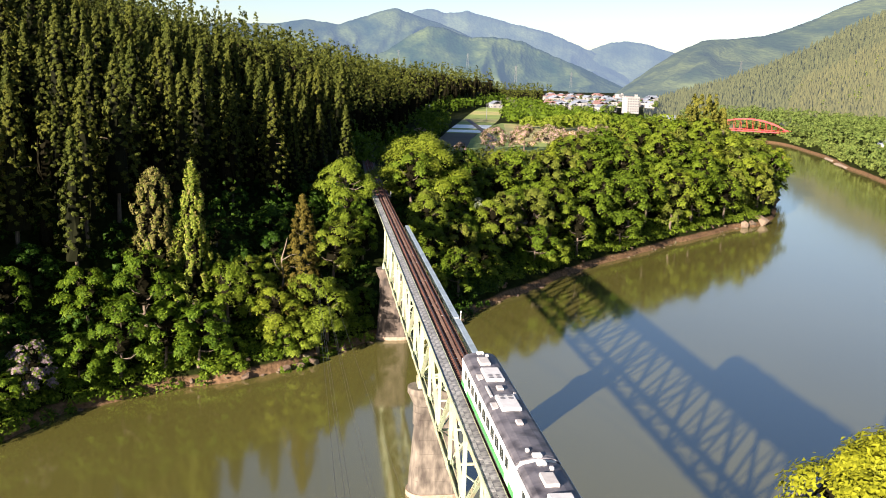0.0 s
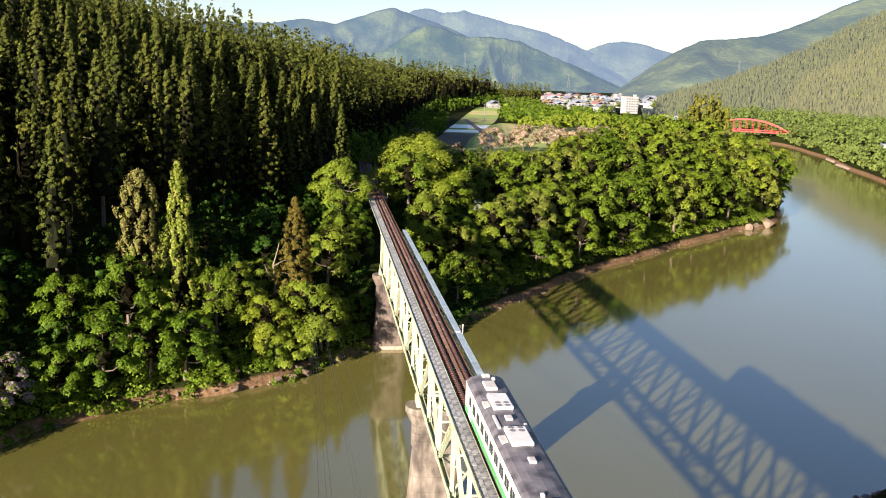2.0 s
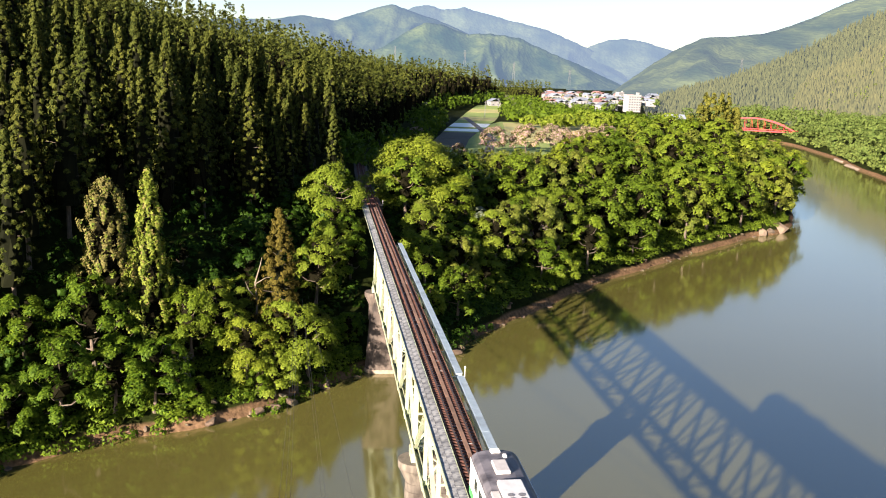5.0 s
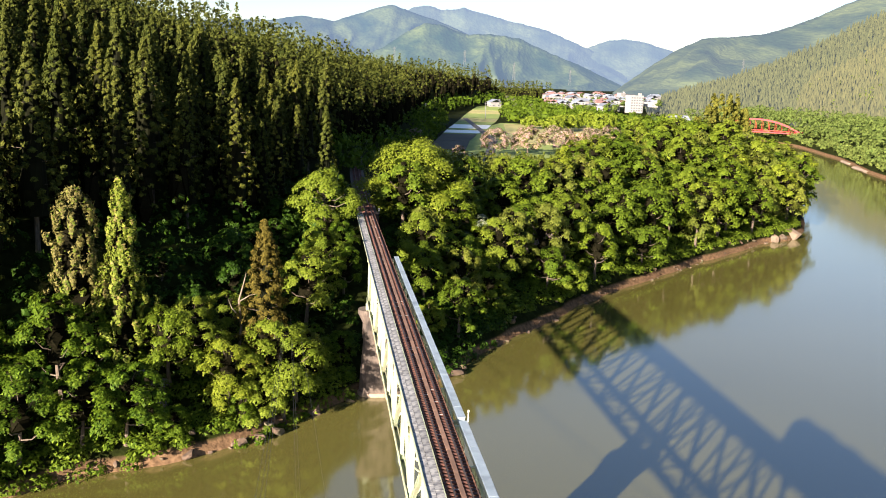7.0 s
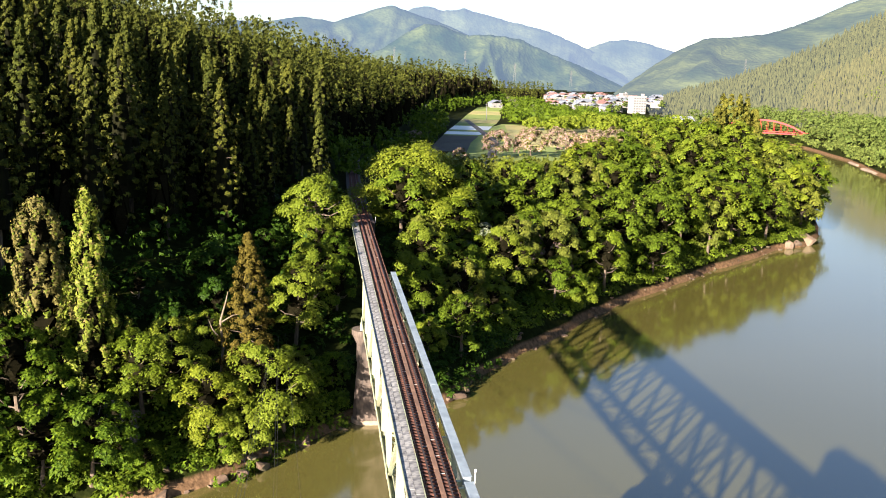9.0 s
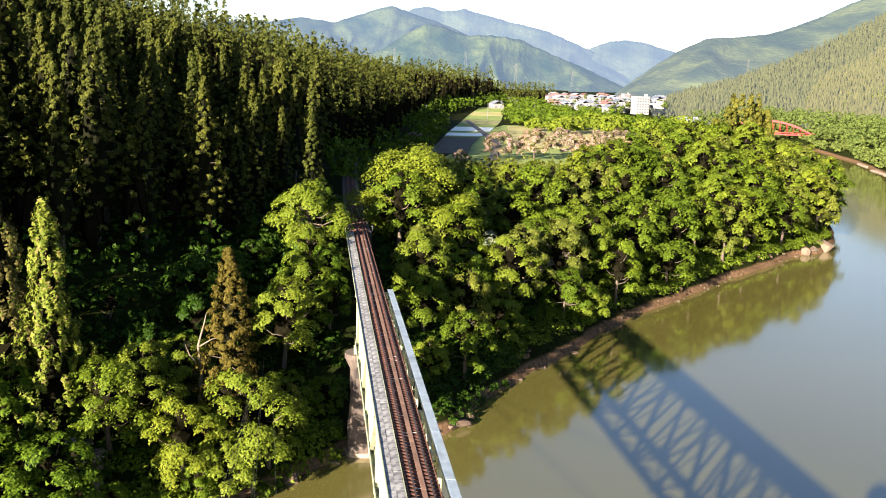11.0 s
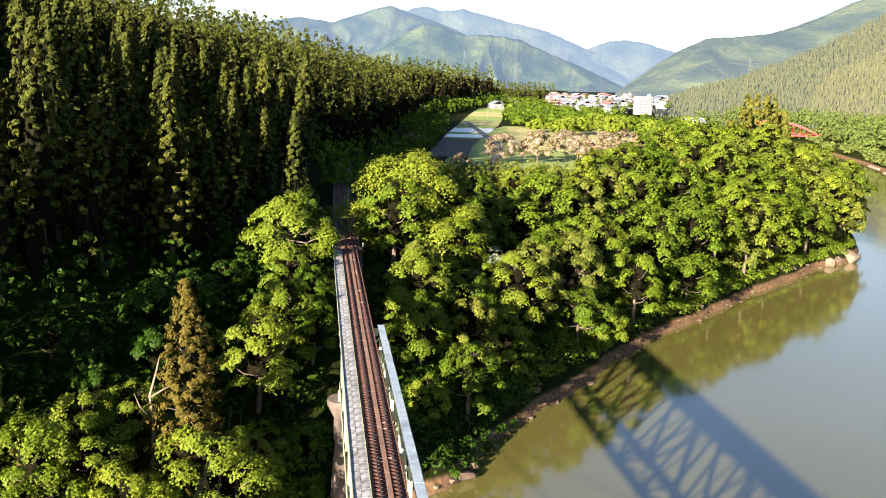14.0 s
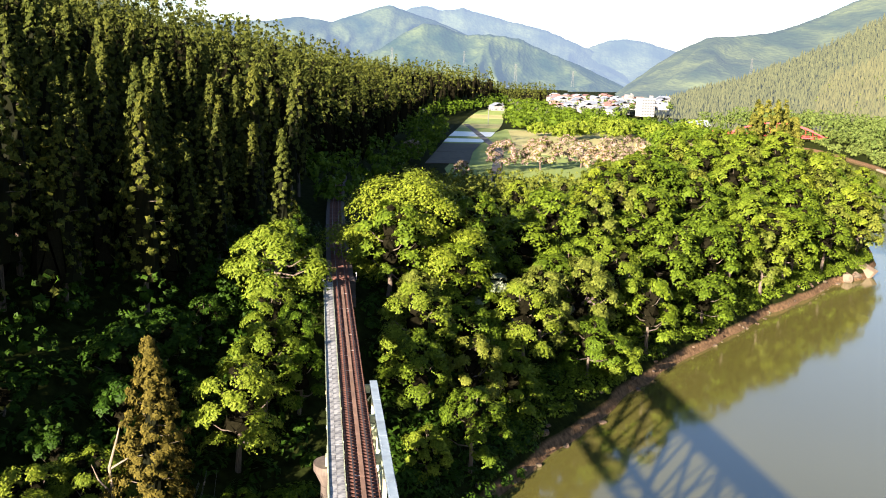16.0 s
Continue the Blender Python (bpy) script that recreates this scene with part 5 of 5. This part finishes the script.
# headland right of the line, finer near the bridge
head = scatter(41, 8000, 7, 210, 156, 400, 6.4, lambda x, y: (signed(BANK, x, y) > 2.2) & (x > 6.5) & (signed(BANK, x, y) < 58) & (y < 285 + 0.55 * np.clip(x - 25, 0, 300)) & (np.hypot(x - 9.8, y - 207.5) > 8) & (np.hypot(x - 27, y - 208) > 8.5) & (np.hypot(x - 23, y - 198) > 5))
for x, y, z in head:
    d = float(signed(BANK, np.array([x]), np.array([y]))[0])
    if y < 226 and x < 72 and d < 30:
        k = rnd.choice((0, 1, 2, 3, 0)) if d > 7 else rnd.choice((3, 4, 4, 0))
        (NEAR_LEAFY if x < 46 and d < 22 else LEAFY).plant(k, x, y, rnd.uniform(0.7, 0.95) * (0.75 if x < 22 and y < 190 else 1), rnd.uniform(0, 6.3), z)
    else:
        inner = 0.6 if x < 50 + 0.3 * (y - 240) and d > 30 else 1.0
        FAR_LEAFY.plant(rnd.choice((0, 0, 1, 2, 2, 3)), x, y, rnd.uniform(0.72, 1.02) * inner * (1.18 if x > 95 else 1.0), rnd.uniform(0, 6.3), z)
for k, x, y, size in ((1, -13.9, 139.6, 0.74), (4, -16.9, 136.4, 0.8), (1, -20.5, 135.5, 0.55), (2, -11.0, 144.6, 0.55), (1, -12.3, 142.6, 0.6), (1, -25.0, 139.6, 0.55), (0, -28.5, 138.0, 0.64), (1, -25.5, 144.5, 0.52), (0, -32.0, 141.0, 0.52), (1, -22.8, 147.6, 0.5), (1, -8.8, 167.0, 0.62), (1, -11.2, 160.5, 0.68), (1, -7.6, 174.0, 0.5)):
    NEAR_LEAFY.plant(k, x, y, size, x)
# left bank below the cedars
left = scatter(43, 7000, -100, -3, 95, 215, 4.7, lambda x, y: (signed(BANK, x, y) > 1.4) & (signed(FOOT, x, y) < 6) & in_view(x, y) & (np.abs(x) > 5) & (np.hypot(x + 16.6, y - 144) > 4) & (np.hypot(x + 14.5, y - 140) > 5) & (np.hypot(x + 20.2, y - 140) > 5) & (np.hypot(x + 38, y - 142) > 5) & (np.hypot(x + 8.5, y - 183) > 10))
for x, y, z in left:
    d = float(signed(BANK, np.array([x]), np.array([y]))[0])
    low = x > -14 and y < 160
    if d > 2.5 and y < 165 and wave(x + 3, y, 5.2, 4.4) < -0.18:
        continue
    if x < -34 and 3 < d < 19 and rnd.random() < 0.3:
        continue
    # dark-leaved trees here carry the forest's shade in their colour
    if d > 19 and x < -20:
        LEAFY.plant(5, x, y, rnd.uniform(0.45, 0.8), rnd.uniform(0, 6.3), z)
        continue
    along, aside = (-11 - x) * SUN_AZ[0] + (161 - y) * SUN_AZ[1], (-11 - x) * SUN_AZ[1] - (161 - y) * SUN_AZ[0]
    if -4 < along < 24 and abs(aside) < 5.5:
        continue
    k = rnd.choice((4, 4, 0, 1)) if low else (rnd.choice((0, 1, 0, 3, 0, 2)) if d > 6 else rnd.choice((3, 4, 0)))
    small = low or (x > -24 and y > 158)
    # same dark leaves where the forest's shade should lie
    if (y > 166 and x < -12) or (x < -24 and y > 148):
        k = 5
    size = rnd.uniform(0.42, 0.62) if small else rnd.uniform(0.55, 0.85)
    if -30 < x < -8 and d < 8 and y < 150:
        size *= 0.72
    if x < -49 and d < 9:
        size *= 0.62
    (BANK_LEAFY if k < 5 else LEAFY).plant(k, x, y, size, rnd.uniform(0, 6.3), z)


# shrubs and hanging growth along the water's edge and under the trees
def shrubs(name, label, spots, size, per, leaf, mat, seed):
    rng = np.random.default_rng(seed)
    vs, fs, base = [], [], 0
    for x, y, z in spots:
        r = size * rng.uniform(0.6, 1.3)
        n = int(per * rng.uniform(0.7, 1.3))
        d = rng.normal(size=(n, 3))
        d /= np.linalg.norm(d, axis=1, keepdims=True)
        d[:, 2] = np.abs(d[:, 2])
        p = np.array([x, y, z - 0.2]) + d * r * rng.uniform(0.6, 1.0, (n, 1)) * np.array([1, 1, 0.85])
        v, f = leaf_cloud(rng, p, d + np.array([0, 0, 0.4]), leaf)
        vs.append(v), fs.append(f + base)
        base += len(v)
    ob = new(name, cloud_mesh(name, np.concatenate(vs), np.concatenate(fs), [mat]))
    return tagged(ob, label, "shrubs", kind="stuff")


edge = scatter(61, 50000, -90, 150, 95, 300, 1.8, lambda x, y: (signed(BANK, x, y) > np.where(x > 20, 1.5, 0.1)) & (signed(BANK, x, y) < 8) & in_view(x, y) & (np.abs(x) > 4) & ((x < 0) | (x > 20)))
shrubs("bank_shrubs", "green shrubs hanging over the river bank", edge, 2.1, 170, 0.27, M_LEAF, 62)
fringe = scatter(65, 20000, -90, -4, 95, 165, 1.5, lambda x, y: (signed(BANK, x, y) > 0.1) & (signed(BANK, x, y) < 3.4) & in_view(x, y))
shrubs("bank_shrubs", "bright green bushes hanging to the water", fringe, 1.5, 120, 0.24, M_LEAF_FRESH, 66)
# bushes, thicket and undergrowth below get their shade from the dark leaf colour
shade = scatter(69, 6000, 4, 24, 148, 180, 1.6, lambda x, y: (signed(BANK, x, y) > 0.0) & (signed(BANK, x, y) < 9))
shrubs("bank_shrubs", "bushes beside the bridge, painted dark as shade", shade, 1.8, 130, 0.26, M_LEAF_SHADED, 70)
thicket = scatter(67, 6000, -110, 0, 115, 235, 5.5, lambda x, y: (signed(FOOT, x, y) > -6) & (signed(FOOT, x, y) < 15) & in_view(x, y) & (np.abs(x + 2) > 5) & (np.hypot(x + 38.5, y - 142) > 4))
woods("thicket", "thicket under the edge of the cedar forest, painted dark as shade", thicket, 6.0, 6.5, 230, 0.32, M_LEAF_SHADED, 68, False, 0.45)
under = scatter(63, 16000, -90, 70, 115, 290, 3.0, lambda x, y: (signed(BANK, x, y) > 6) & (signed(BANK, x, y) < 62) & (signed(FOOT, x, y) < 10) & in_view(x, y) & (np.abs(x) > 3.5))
shrubs("undergrowth", "undergrowth beneath the trees, painted dark as shade", under, 2.3, 100, 0.36, M_LEAF_SHADED, 64)


# ---- rocks ----
def rock_mesh(seed, mat, flat=0.65):
    rng = np.random.default_rng(seed)
    bm = bmesh.new()
    bmesh.ops.create_icosphere(bm, subdivisions=2, radius=1)
    cuts = rng.normal(size=(9, 3))
    cuts /= np.linalg.norm(cuts, axis=1, keepdims=True)
    lim = rng.uniform(0.32, 0.8, 9)
    for v in bm.verts:
        c = np.array(v.co)
        for n, h in zip(cuts, lim):
            e = c @ n - h
            if e > 0:
                c = c - n * e
        v.co = c * np.array([1.1, 0.9, flat])
    me = bpy.data.meshes.new("rock")
    bm.to_mesh(me)
    bm.free()
    me.materials.append(mat)
    return me


rocks = [rock_mesh(i, M_ROCK) for i in range(5)]
pale_rocks = [rock_mesh(40 + i, M_ROCK_PALE, 0.8) for i in range(3)]
rnd = random.Random(9)


def rock(x, y, z, size, label="brown rock at the water's edge", meshes=rocks, group="bank rocks", name="rock"):
    ob = link(name, rnd.choice(meshes), None, label, Matrix.Translation((x, y, z)) @ Euler((rnd.uniform(-0.3, 0.3), rnd.uniform(-0.3, 0.3), rnd.uniform(0, 6.3))).to_matrix().to_4x4() @ Matrix.Diagonal((size * rnd.uniform(0.8, 1.3), size * rnd.uniform(0.8, 1.2), size, 1)))
    return tagged(ob, "", "rock", group)


run = np.concatenate([[0], np.cumsum(np.hypot(*np.diff(BANK[3:22], axis=0).T))])
for k in range(110):
    q = rnd.uniform(0, run[-1])
    x, y = np.interp(q, run, BANK[3:22, 0]), np.interp(q, run, BANK[3:22, 1])
    if -2.8 < x < 2.8:
        continue
    x, y = x + rnd.uniform(-1.0, 1.0), y + rnd.uniform(-0.6, 1.6)
    rock(x, y, max(ground_z(x, y), ZW) - 0.1, rnd.uniform(0.3, 0.8))
for x, y, sz in ((136, 280.0, 4.2), (141, 284, 4.6), (131, 276, 2.2), (12.5, 158, 1.5), (14, 160.5, 1.2), (11.3, 157, 0.9), (-16.8, 133.9, 1.3), (-18.8, 132.6, 1.1), (-14.6, 136, 1.4), (-25, 129.5, 1.0), (-9.5, 143, 1.2)):
    rock(x, y, ZW + 0.4, sz, "large rock ledge at the water's edge", pale_rocks if x > 100 else rocks)
stones = [rock_mesh(20 + i, M_RIPRAP, 0.75) for i in range(4)]
for k in range(130):
    x = rnd.uniform(38, 68)
    y = float(np.interp(x, BANK_RIGHT[:, 0], BANK_RIGHT[:, 1])) - rnd.uniform(-0.8, 8)
    rock(x, y, max(ground_z(x, y), ZW) + 0.15, rnd.uniform(0.4, 0.8), "dark grey riprap stone on the near bank", stones, "riprap", "riprap_stone")

# pale gravel bars where the far bank meets the water
for gx0, gy0, long, broad, turn in ((316, 512, 17, 4.5, 75), (309, 492, 12, 3.5, 80), (333, 556, 14, 3.0, 70)):
    bar = part("gravel_bar", oval(bmesh.new(), long, broad, ZW - 0.6, ZW + 0.7, long * 0.8, broad * 0.6), M_FOOTING)
    bar.matrix_basis = pose(gx0, gy0, 0, 0, 0, turn)
    tagged(bar, "pale gravel bar at the foot of the far river bank", "gravel bar", "gravel bars")

# ---- blossoming trees and far clumps on the valley floor ----
PINK = Stock([tree_model("paulownia_tree", "paulownia tree in pale pink blossom on the meadow", "tree", broadleaf(90 + i, 13, 15, 0.3, 46, 110, 0.36, 0.3, 0.0, 8, True), [M_BLOSSOM, M_LEAF_OLIVE], M_BARK, "blossoming trees", True) for i in range(2)])
for k, (x, y, s) in enumerate(((65, 398, 0.95), (81, 400, 1.05), (104, 440, 0.9), (118, 420, 0.8), (101, 392, 0.9), (112, 360, 0.85), (132, 385, 0.9), (150, 420, 0.9), (126, 455, 0.8), (46, 372, 0.5), (140, 360, 0.8), (158, 378, 0.9), (172, 400, 0.8), (122, 400, 0.9), (34, 430, 0.7), (149, 343, 1.25), (108, 385, 0.9), (128, 430, 1.0), (146, 395, 1.0), (166, 425, 1.0), (100, 410, 0.9))):
    PINK.plant(k % 2, x, y, s, k * 1.3, FLOOR)
PINK.close()
def field_edge(y):
    """Where the open fields end and the trees along the river begin."""
    return np.interp(y, [380, 400, 515, 614, 725, 808, 900], [92, 88, 98, 112, 134, 152, 174])


clump = [(x, y, FLOOR) for x, y in ((135, 560), (150, 575), (165, 560), (178, 585), (150, 600), (128, 590), (190, 560), (200, 600), (175, 620), (215, 640), (225, 590))]
woods("meadow_trees", "bright green clump of trees on the meadow", clump, 11.5, 19, 900, 0.65, M_LEAF_BRIGHT, 71, False)
hedge = scatter(84, 4000, 24, 125, 306, 352, 4.6, lambda x, y: (signed(FOOT, x, y) < -6) & (y < 350 - 0.12 * (x - 40)))
woods("lawn_bushes", "olive-green bushes along the lawn's edge", np.column_stack([hedge[:, :2], np.full(len(hedge), FLOOR - 1)]), 6.5, 6.5, 150, 0.42, M_LEAF_OLIVE, 85, False, 0.6)
floor_w = scatter(72, 5000, 90, 250, 330, 900, 10, lambda x, y: (signed(BANK, x, y) > 4) & ((signed(BANK, x, y) < 75) | (y > 620)) & (x > field_edge(y) + 6))
woods("riverside_woods", "fresh green woods along the river", floor_w, 10.5, 13, 220, 0.75, M_LEAF, 73, False)
tall_c = [(138 + 4 * (k % 5) + rnd.uniform(-2, 2), 346 + 4 * (k // 5) + rnd.uniform(-2, 2), FLOOR - 3 * abs(k % 5 - 2)) for k in range(15)]
woods("conifer_clump", "clump of tall olive-green conifers by the river", tall_c, 27, 7.5, 700, 0.55, M_CEDAR_OLIVE, 74)
vill_c = scatter(75, 3000, 150, 520, 720, 1250, 11, lambda x, y: (signed(BANK, x, y) > 3) & ((x < 205) | (y < 790)) & (x > field_edge(y) + 4) & (signed(FOOT, x, y) < -4))
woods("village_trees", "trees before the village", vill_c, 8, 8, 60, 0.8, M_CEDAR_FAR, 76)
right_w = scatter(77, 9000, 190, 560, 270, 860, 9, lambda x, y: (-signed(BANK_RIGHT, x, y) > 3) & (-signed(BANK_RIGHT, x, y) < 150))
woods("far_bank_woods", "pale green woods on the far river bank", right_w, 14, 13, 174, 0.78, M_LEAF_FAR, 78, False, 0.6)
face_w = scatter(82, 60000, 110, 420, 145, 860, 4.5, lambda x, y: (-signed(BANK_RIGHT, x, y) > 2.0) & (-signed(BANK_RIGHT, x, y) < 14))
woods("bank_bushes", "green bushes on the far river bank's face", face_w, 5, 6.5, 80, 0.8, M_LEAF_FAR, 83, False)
foot_w = scatter(79, 6000, -20, 320, 260, 1200, 8, lambda x, y: (signed(FOOT, x, y) > -8) & (signed(FOOT, x, y) < 12))
woods("forest_edge", "green broadleaf trees along the forest's foot", foot_w, 10, 9, 200, 0.6, M_LEAF_FRESH, 80, False, 0.6)


# ---- village ----
def house(w, d, h, roof_mat, wall_mat, label):
    root = empty("house", pose(0, 0, 0), label, "house", "village houses")
    part("wall", boxes((-w / 2, w / 2, -d / 2, d / 2, -1, h)), wall_mat, root)
    bm = bmesh.new()
    rise = w * 0.24
    profile_body(bm, [(-w / 2 - 0.6, h - 0.1), (0, h + rise), (w / 2 + 0.6, h - 0.1), (w / 2 + 0.6, h + 0.15), (0, h + rise + 0.3), (-w / 2 - 0.6, h + 0.15)], -d / 2 - 0.6, d / 2 + 0.6)
    part("roof", bm, roof_mat, root)
    for x in (-w / 4, w / 4):
        for z in (1.2, 4.0):
            if z + 1.4 < h:
                part("window", boxes((x - 0.9, x + 0.9, -d / 2 - 0.04, -d / 2 + 0.02, z, z + 1.3)), M_WINDOW, root)
    for y in (-d / 4, d / 4):
        part("window", boxes((-w / 2 - 0.04, -w / 2 + 0.02, y - 0.9, y + 0.9, 1.2, 2.5)), M_WINDOW, root)
    return root


def block(w, d, h, label):
    root = empty("apartment_building", pose(0, 0, 0), label, "building", "village blocks")
    part("wall", boxes((-w / 2, w / 2, -d / 2, d / 2, -1, h)), M_WALL, root)
    part("roof", boxes((-w / 2 - 0.3, w / 2 + 0.3, -d / 2 - 0.3, d / 2 + 0.3, h + 0.003, h + 0.5)), M_WALL, root)
    part("stair_tower", boxes((w / 2 - 3, w / 2, -1.5, 1.5, h + 0.5, h + 3.2)), M_WALL, root)
    for f in range(int(h // 3)):
        for k in range(int(w // 3.4)):
            x = -w / 2 + 1.9 + k * 3.4
            part("window", boxes((x - 1.0, x + 1.0, -d / 2 - 0.05, -d / 2 + 0.02, f * 3 + 1, f * 3 + 2.4)), M_WINDOW, root)
    return root


HOUSES = Stock([house(9, 12, 6, M_TILE_RED, M_WALL, "white village house with a reddish roof"), house(10, 11, 6.5, M_TILE_BLUE, M_WALL, "white village house with a blue-grey roof"),
                house(12, 9, 5, M_TILE_BLUE, M_WALL, "pale village house with a grey roof"), house(8, 14, 6, M_TILE_RED, M_WALL, "long village house with a red tin roof")])
rnd = random.Random(3)
spots = []
for k in range(1500):
    y = rnd.uniform(830, 1100)
    x = -13 + math.tan(radians(rnd.uniform(14.3, 21.0 if y > 930 else 18.5))) * (y + 5.6)
    if all(math.hypot(x - a, y - b) > 12 for a, b in spots) and len(spots) < 75:
        spots.append((x, y))
        HOUSES.plant(rnd.randrange(4), x, y, rnd.uniform(0.65, 1.0), rnd.choice((0.2, 0.25, 1.8, 0.15)) + rnd.uniform(-0.1, 0.1), FLOOR + 4 + 0.02 * (y - 800) + rnd.uniform(-0.5, 1))
among = [(x + rnd.uniform(-7, 7), y - rnd.uniform(5, 9), FLOOR + 3 + 0.02 * (y - 800)) for x, y in spots for k in range(2)]
woods("village_trees", "green garden trees among the village houses", among, 6.5, 6, 70, 0.9, M_LEAF_FAR, 81, False)
HOUSES.plant(1, 236, 610, 1.0, 0.4, FLOOR), HOUSES.plant(1, 250, 640, 1.1, 1.5, FLOOR), HOUSES.plant(2, 152, 838, 0.9, 0.3, ground_z(152, 838)), HOUSES.plant(1, 318, 470, 1.1, 0.6, FLOOR - 4)
HOUSES.close()
BLOCKS = Stock([block(17, 12, 19, "white five-storey block at the village edge"), block(24, 11, 12, "long white three-storey building in the village")])
for k, x, y, t, size in ((0, 287, 836, 0.2, 0.8), (1, 268, 940, 0.1, 0.6), (1, 330, 1010, 0.3, 0.55), (0, 352, 1060, 0.4, 0.5)):
    BLOCKS.plant(k, x, y, size, t, FLOOR + 3.6 + 0.02 * (y - 800))
BLOCKS.close()

# ---- red arch bridge over the river ----
A, B = Vector((386, 706, -12.5)), Vector((326, 750, -12.5))
arch = empty("road_bridge", pose(0, 0, 0), "bright red steel arch road bridge across the river", "bridge")
way, cross = (B - A).normalized(), (B - A).normalized().cross(Vector((0, 0, 1)))
bm = bmesh.new()
beam(bm, A - way * 6, B + way * 20, 7.5, 0.8)
part("deck", bm, M_RED, arch)
for s in (-3.6, 3.6):
    bm, pts = bmesh.new(), []
    for k in range(15):
        u = k / 14
        pts.append(A.lerp(B, u) + cross * s + Vector((0, 0, 4 * 10.5 * u * (1 - u))))
    for p, q in zip(pts, pts[1:]):
        beam(bm, p, q, 0.6, 0.9)
    part("arch_rib", bm, M_RED, arch)
    for k in range(2, 13):
        base = A.lerp(B, k / 14) + cross * s
        part("hanger", beam(bmesh.new(), base, pts[k], 0.2, 0.2), M_RED, arch)
    part("railing", beam(bmesh.new(), A - way * 6 + cross * s + Vector((0, 0, 1.5)), B + way * 20 + cross * s + Vector((0, 0, 1.5)), 0.15, 0.25), M_RED, arch)
for k in range(4, 11):
    part("arch_brace", beam(bmesh.new(), A.lerp(B, k / 14) + cross * -3.6 + Vector((0, 0, 42 * k / 14 * (1 - k / 14))), A.lerp(B, k / 14) + cross * 3.6 + Vector((0, 0, 42 * k / 14 * (1 - k / 14))), 0.4, 0.4), M_RED, arch)


# ---- pylons and poles ----
def pylon(x, y, z, tall):
    root = empty("pylon", pose(x, y, z), "thin grey lattice power pylon on the wooded ridge", "pylon", "pylons")
    for sx, sy in ((-1, -1), (-1, 1), (1, -1), (1, 1)):
        part("leg", beam(bmesh.new(), (sx * tall * 0.09, sy * tall * 0.09, -6), (sx * 0.5, sy * 0.5, tall), 0.2, 0.2), M_LATTICE, root)
    for k in range(3):
        part("arm", beam(bmesh.new(), (-tall * 0.14, 0, tall * (0.7 + 0.12 * k)), (tall * 0.14, 0, tall * (0.7 + 0.12 * k)), 0.2, 0.2), M_LATTICE, root)
    for k in range(6):
        a, b = tall * k / 7, tall * (k + 1) / 7
        wa, wb = tall * 0.09 * (1 - k / 7) + 0.5, tall * 0.09 * (1 - (k + 1) / 7) + 0.5
        part("brace", beam(bmesh.new(), (-wa, -wa, a), (wb, -wb, b), 0.2, 0.2), M_LATTICE, root)
    return root


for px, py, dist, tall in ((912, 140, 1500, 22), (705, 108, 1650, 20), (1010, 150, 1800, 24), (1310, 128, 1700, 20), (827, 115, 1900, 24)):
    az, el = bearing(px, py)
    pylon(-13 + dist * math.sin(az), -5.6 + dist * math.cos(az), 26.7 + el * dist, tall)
for x, y in ((152, 815), (158, 812), (64, 640), (118, 700)):
    pole = empty("utility_pole", pose(x, y, FLOOR), "pale concrete utility pole by the fields", "utility pole", "poles")
    part("shaft", tube(bmesh.new(), [(0, 0, -1), (0, 0, 13)], [0.3, 0.2]), M_LATTICE, pole)
    part("crossarm", boxes((-1.2, 1.2, -0.08, 0.08, 12.0, 12.2)), M_LATTICE, pole)

for stock in (LEAFY, NEAR_LEAFY, BANK_LEAFY, FAR_LEAFY, CEDARS, NEAR_CEDARS, BIG, BROWN, WIST):
    stock.close()
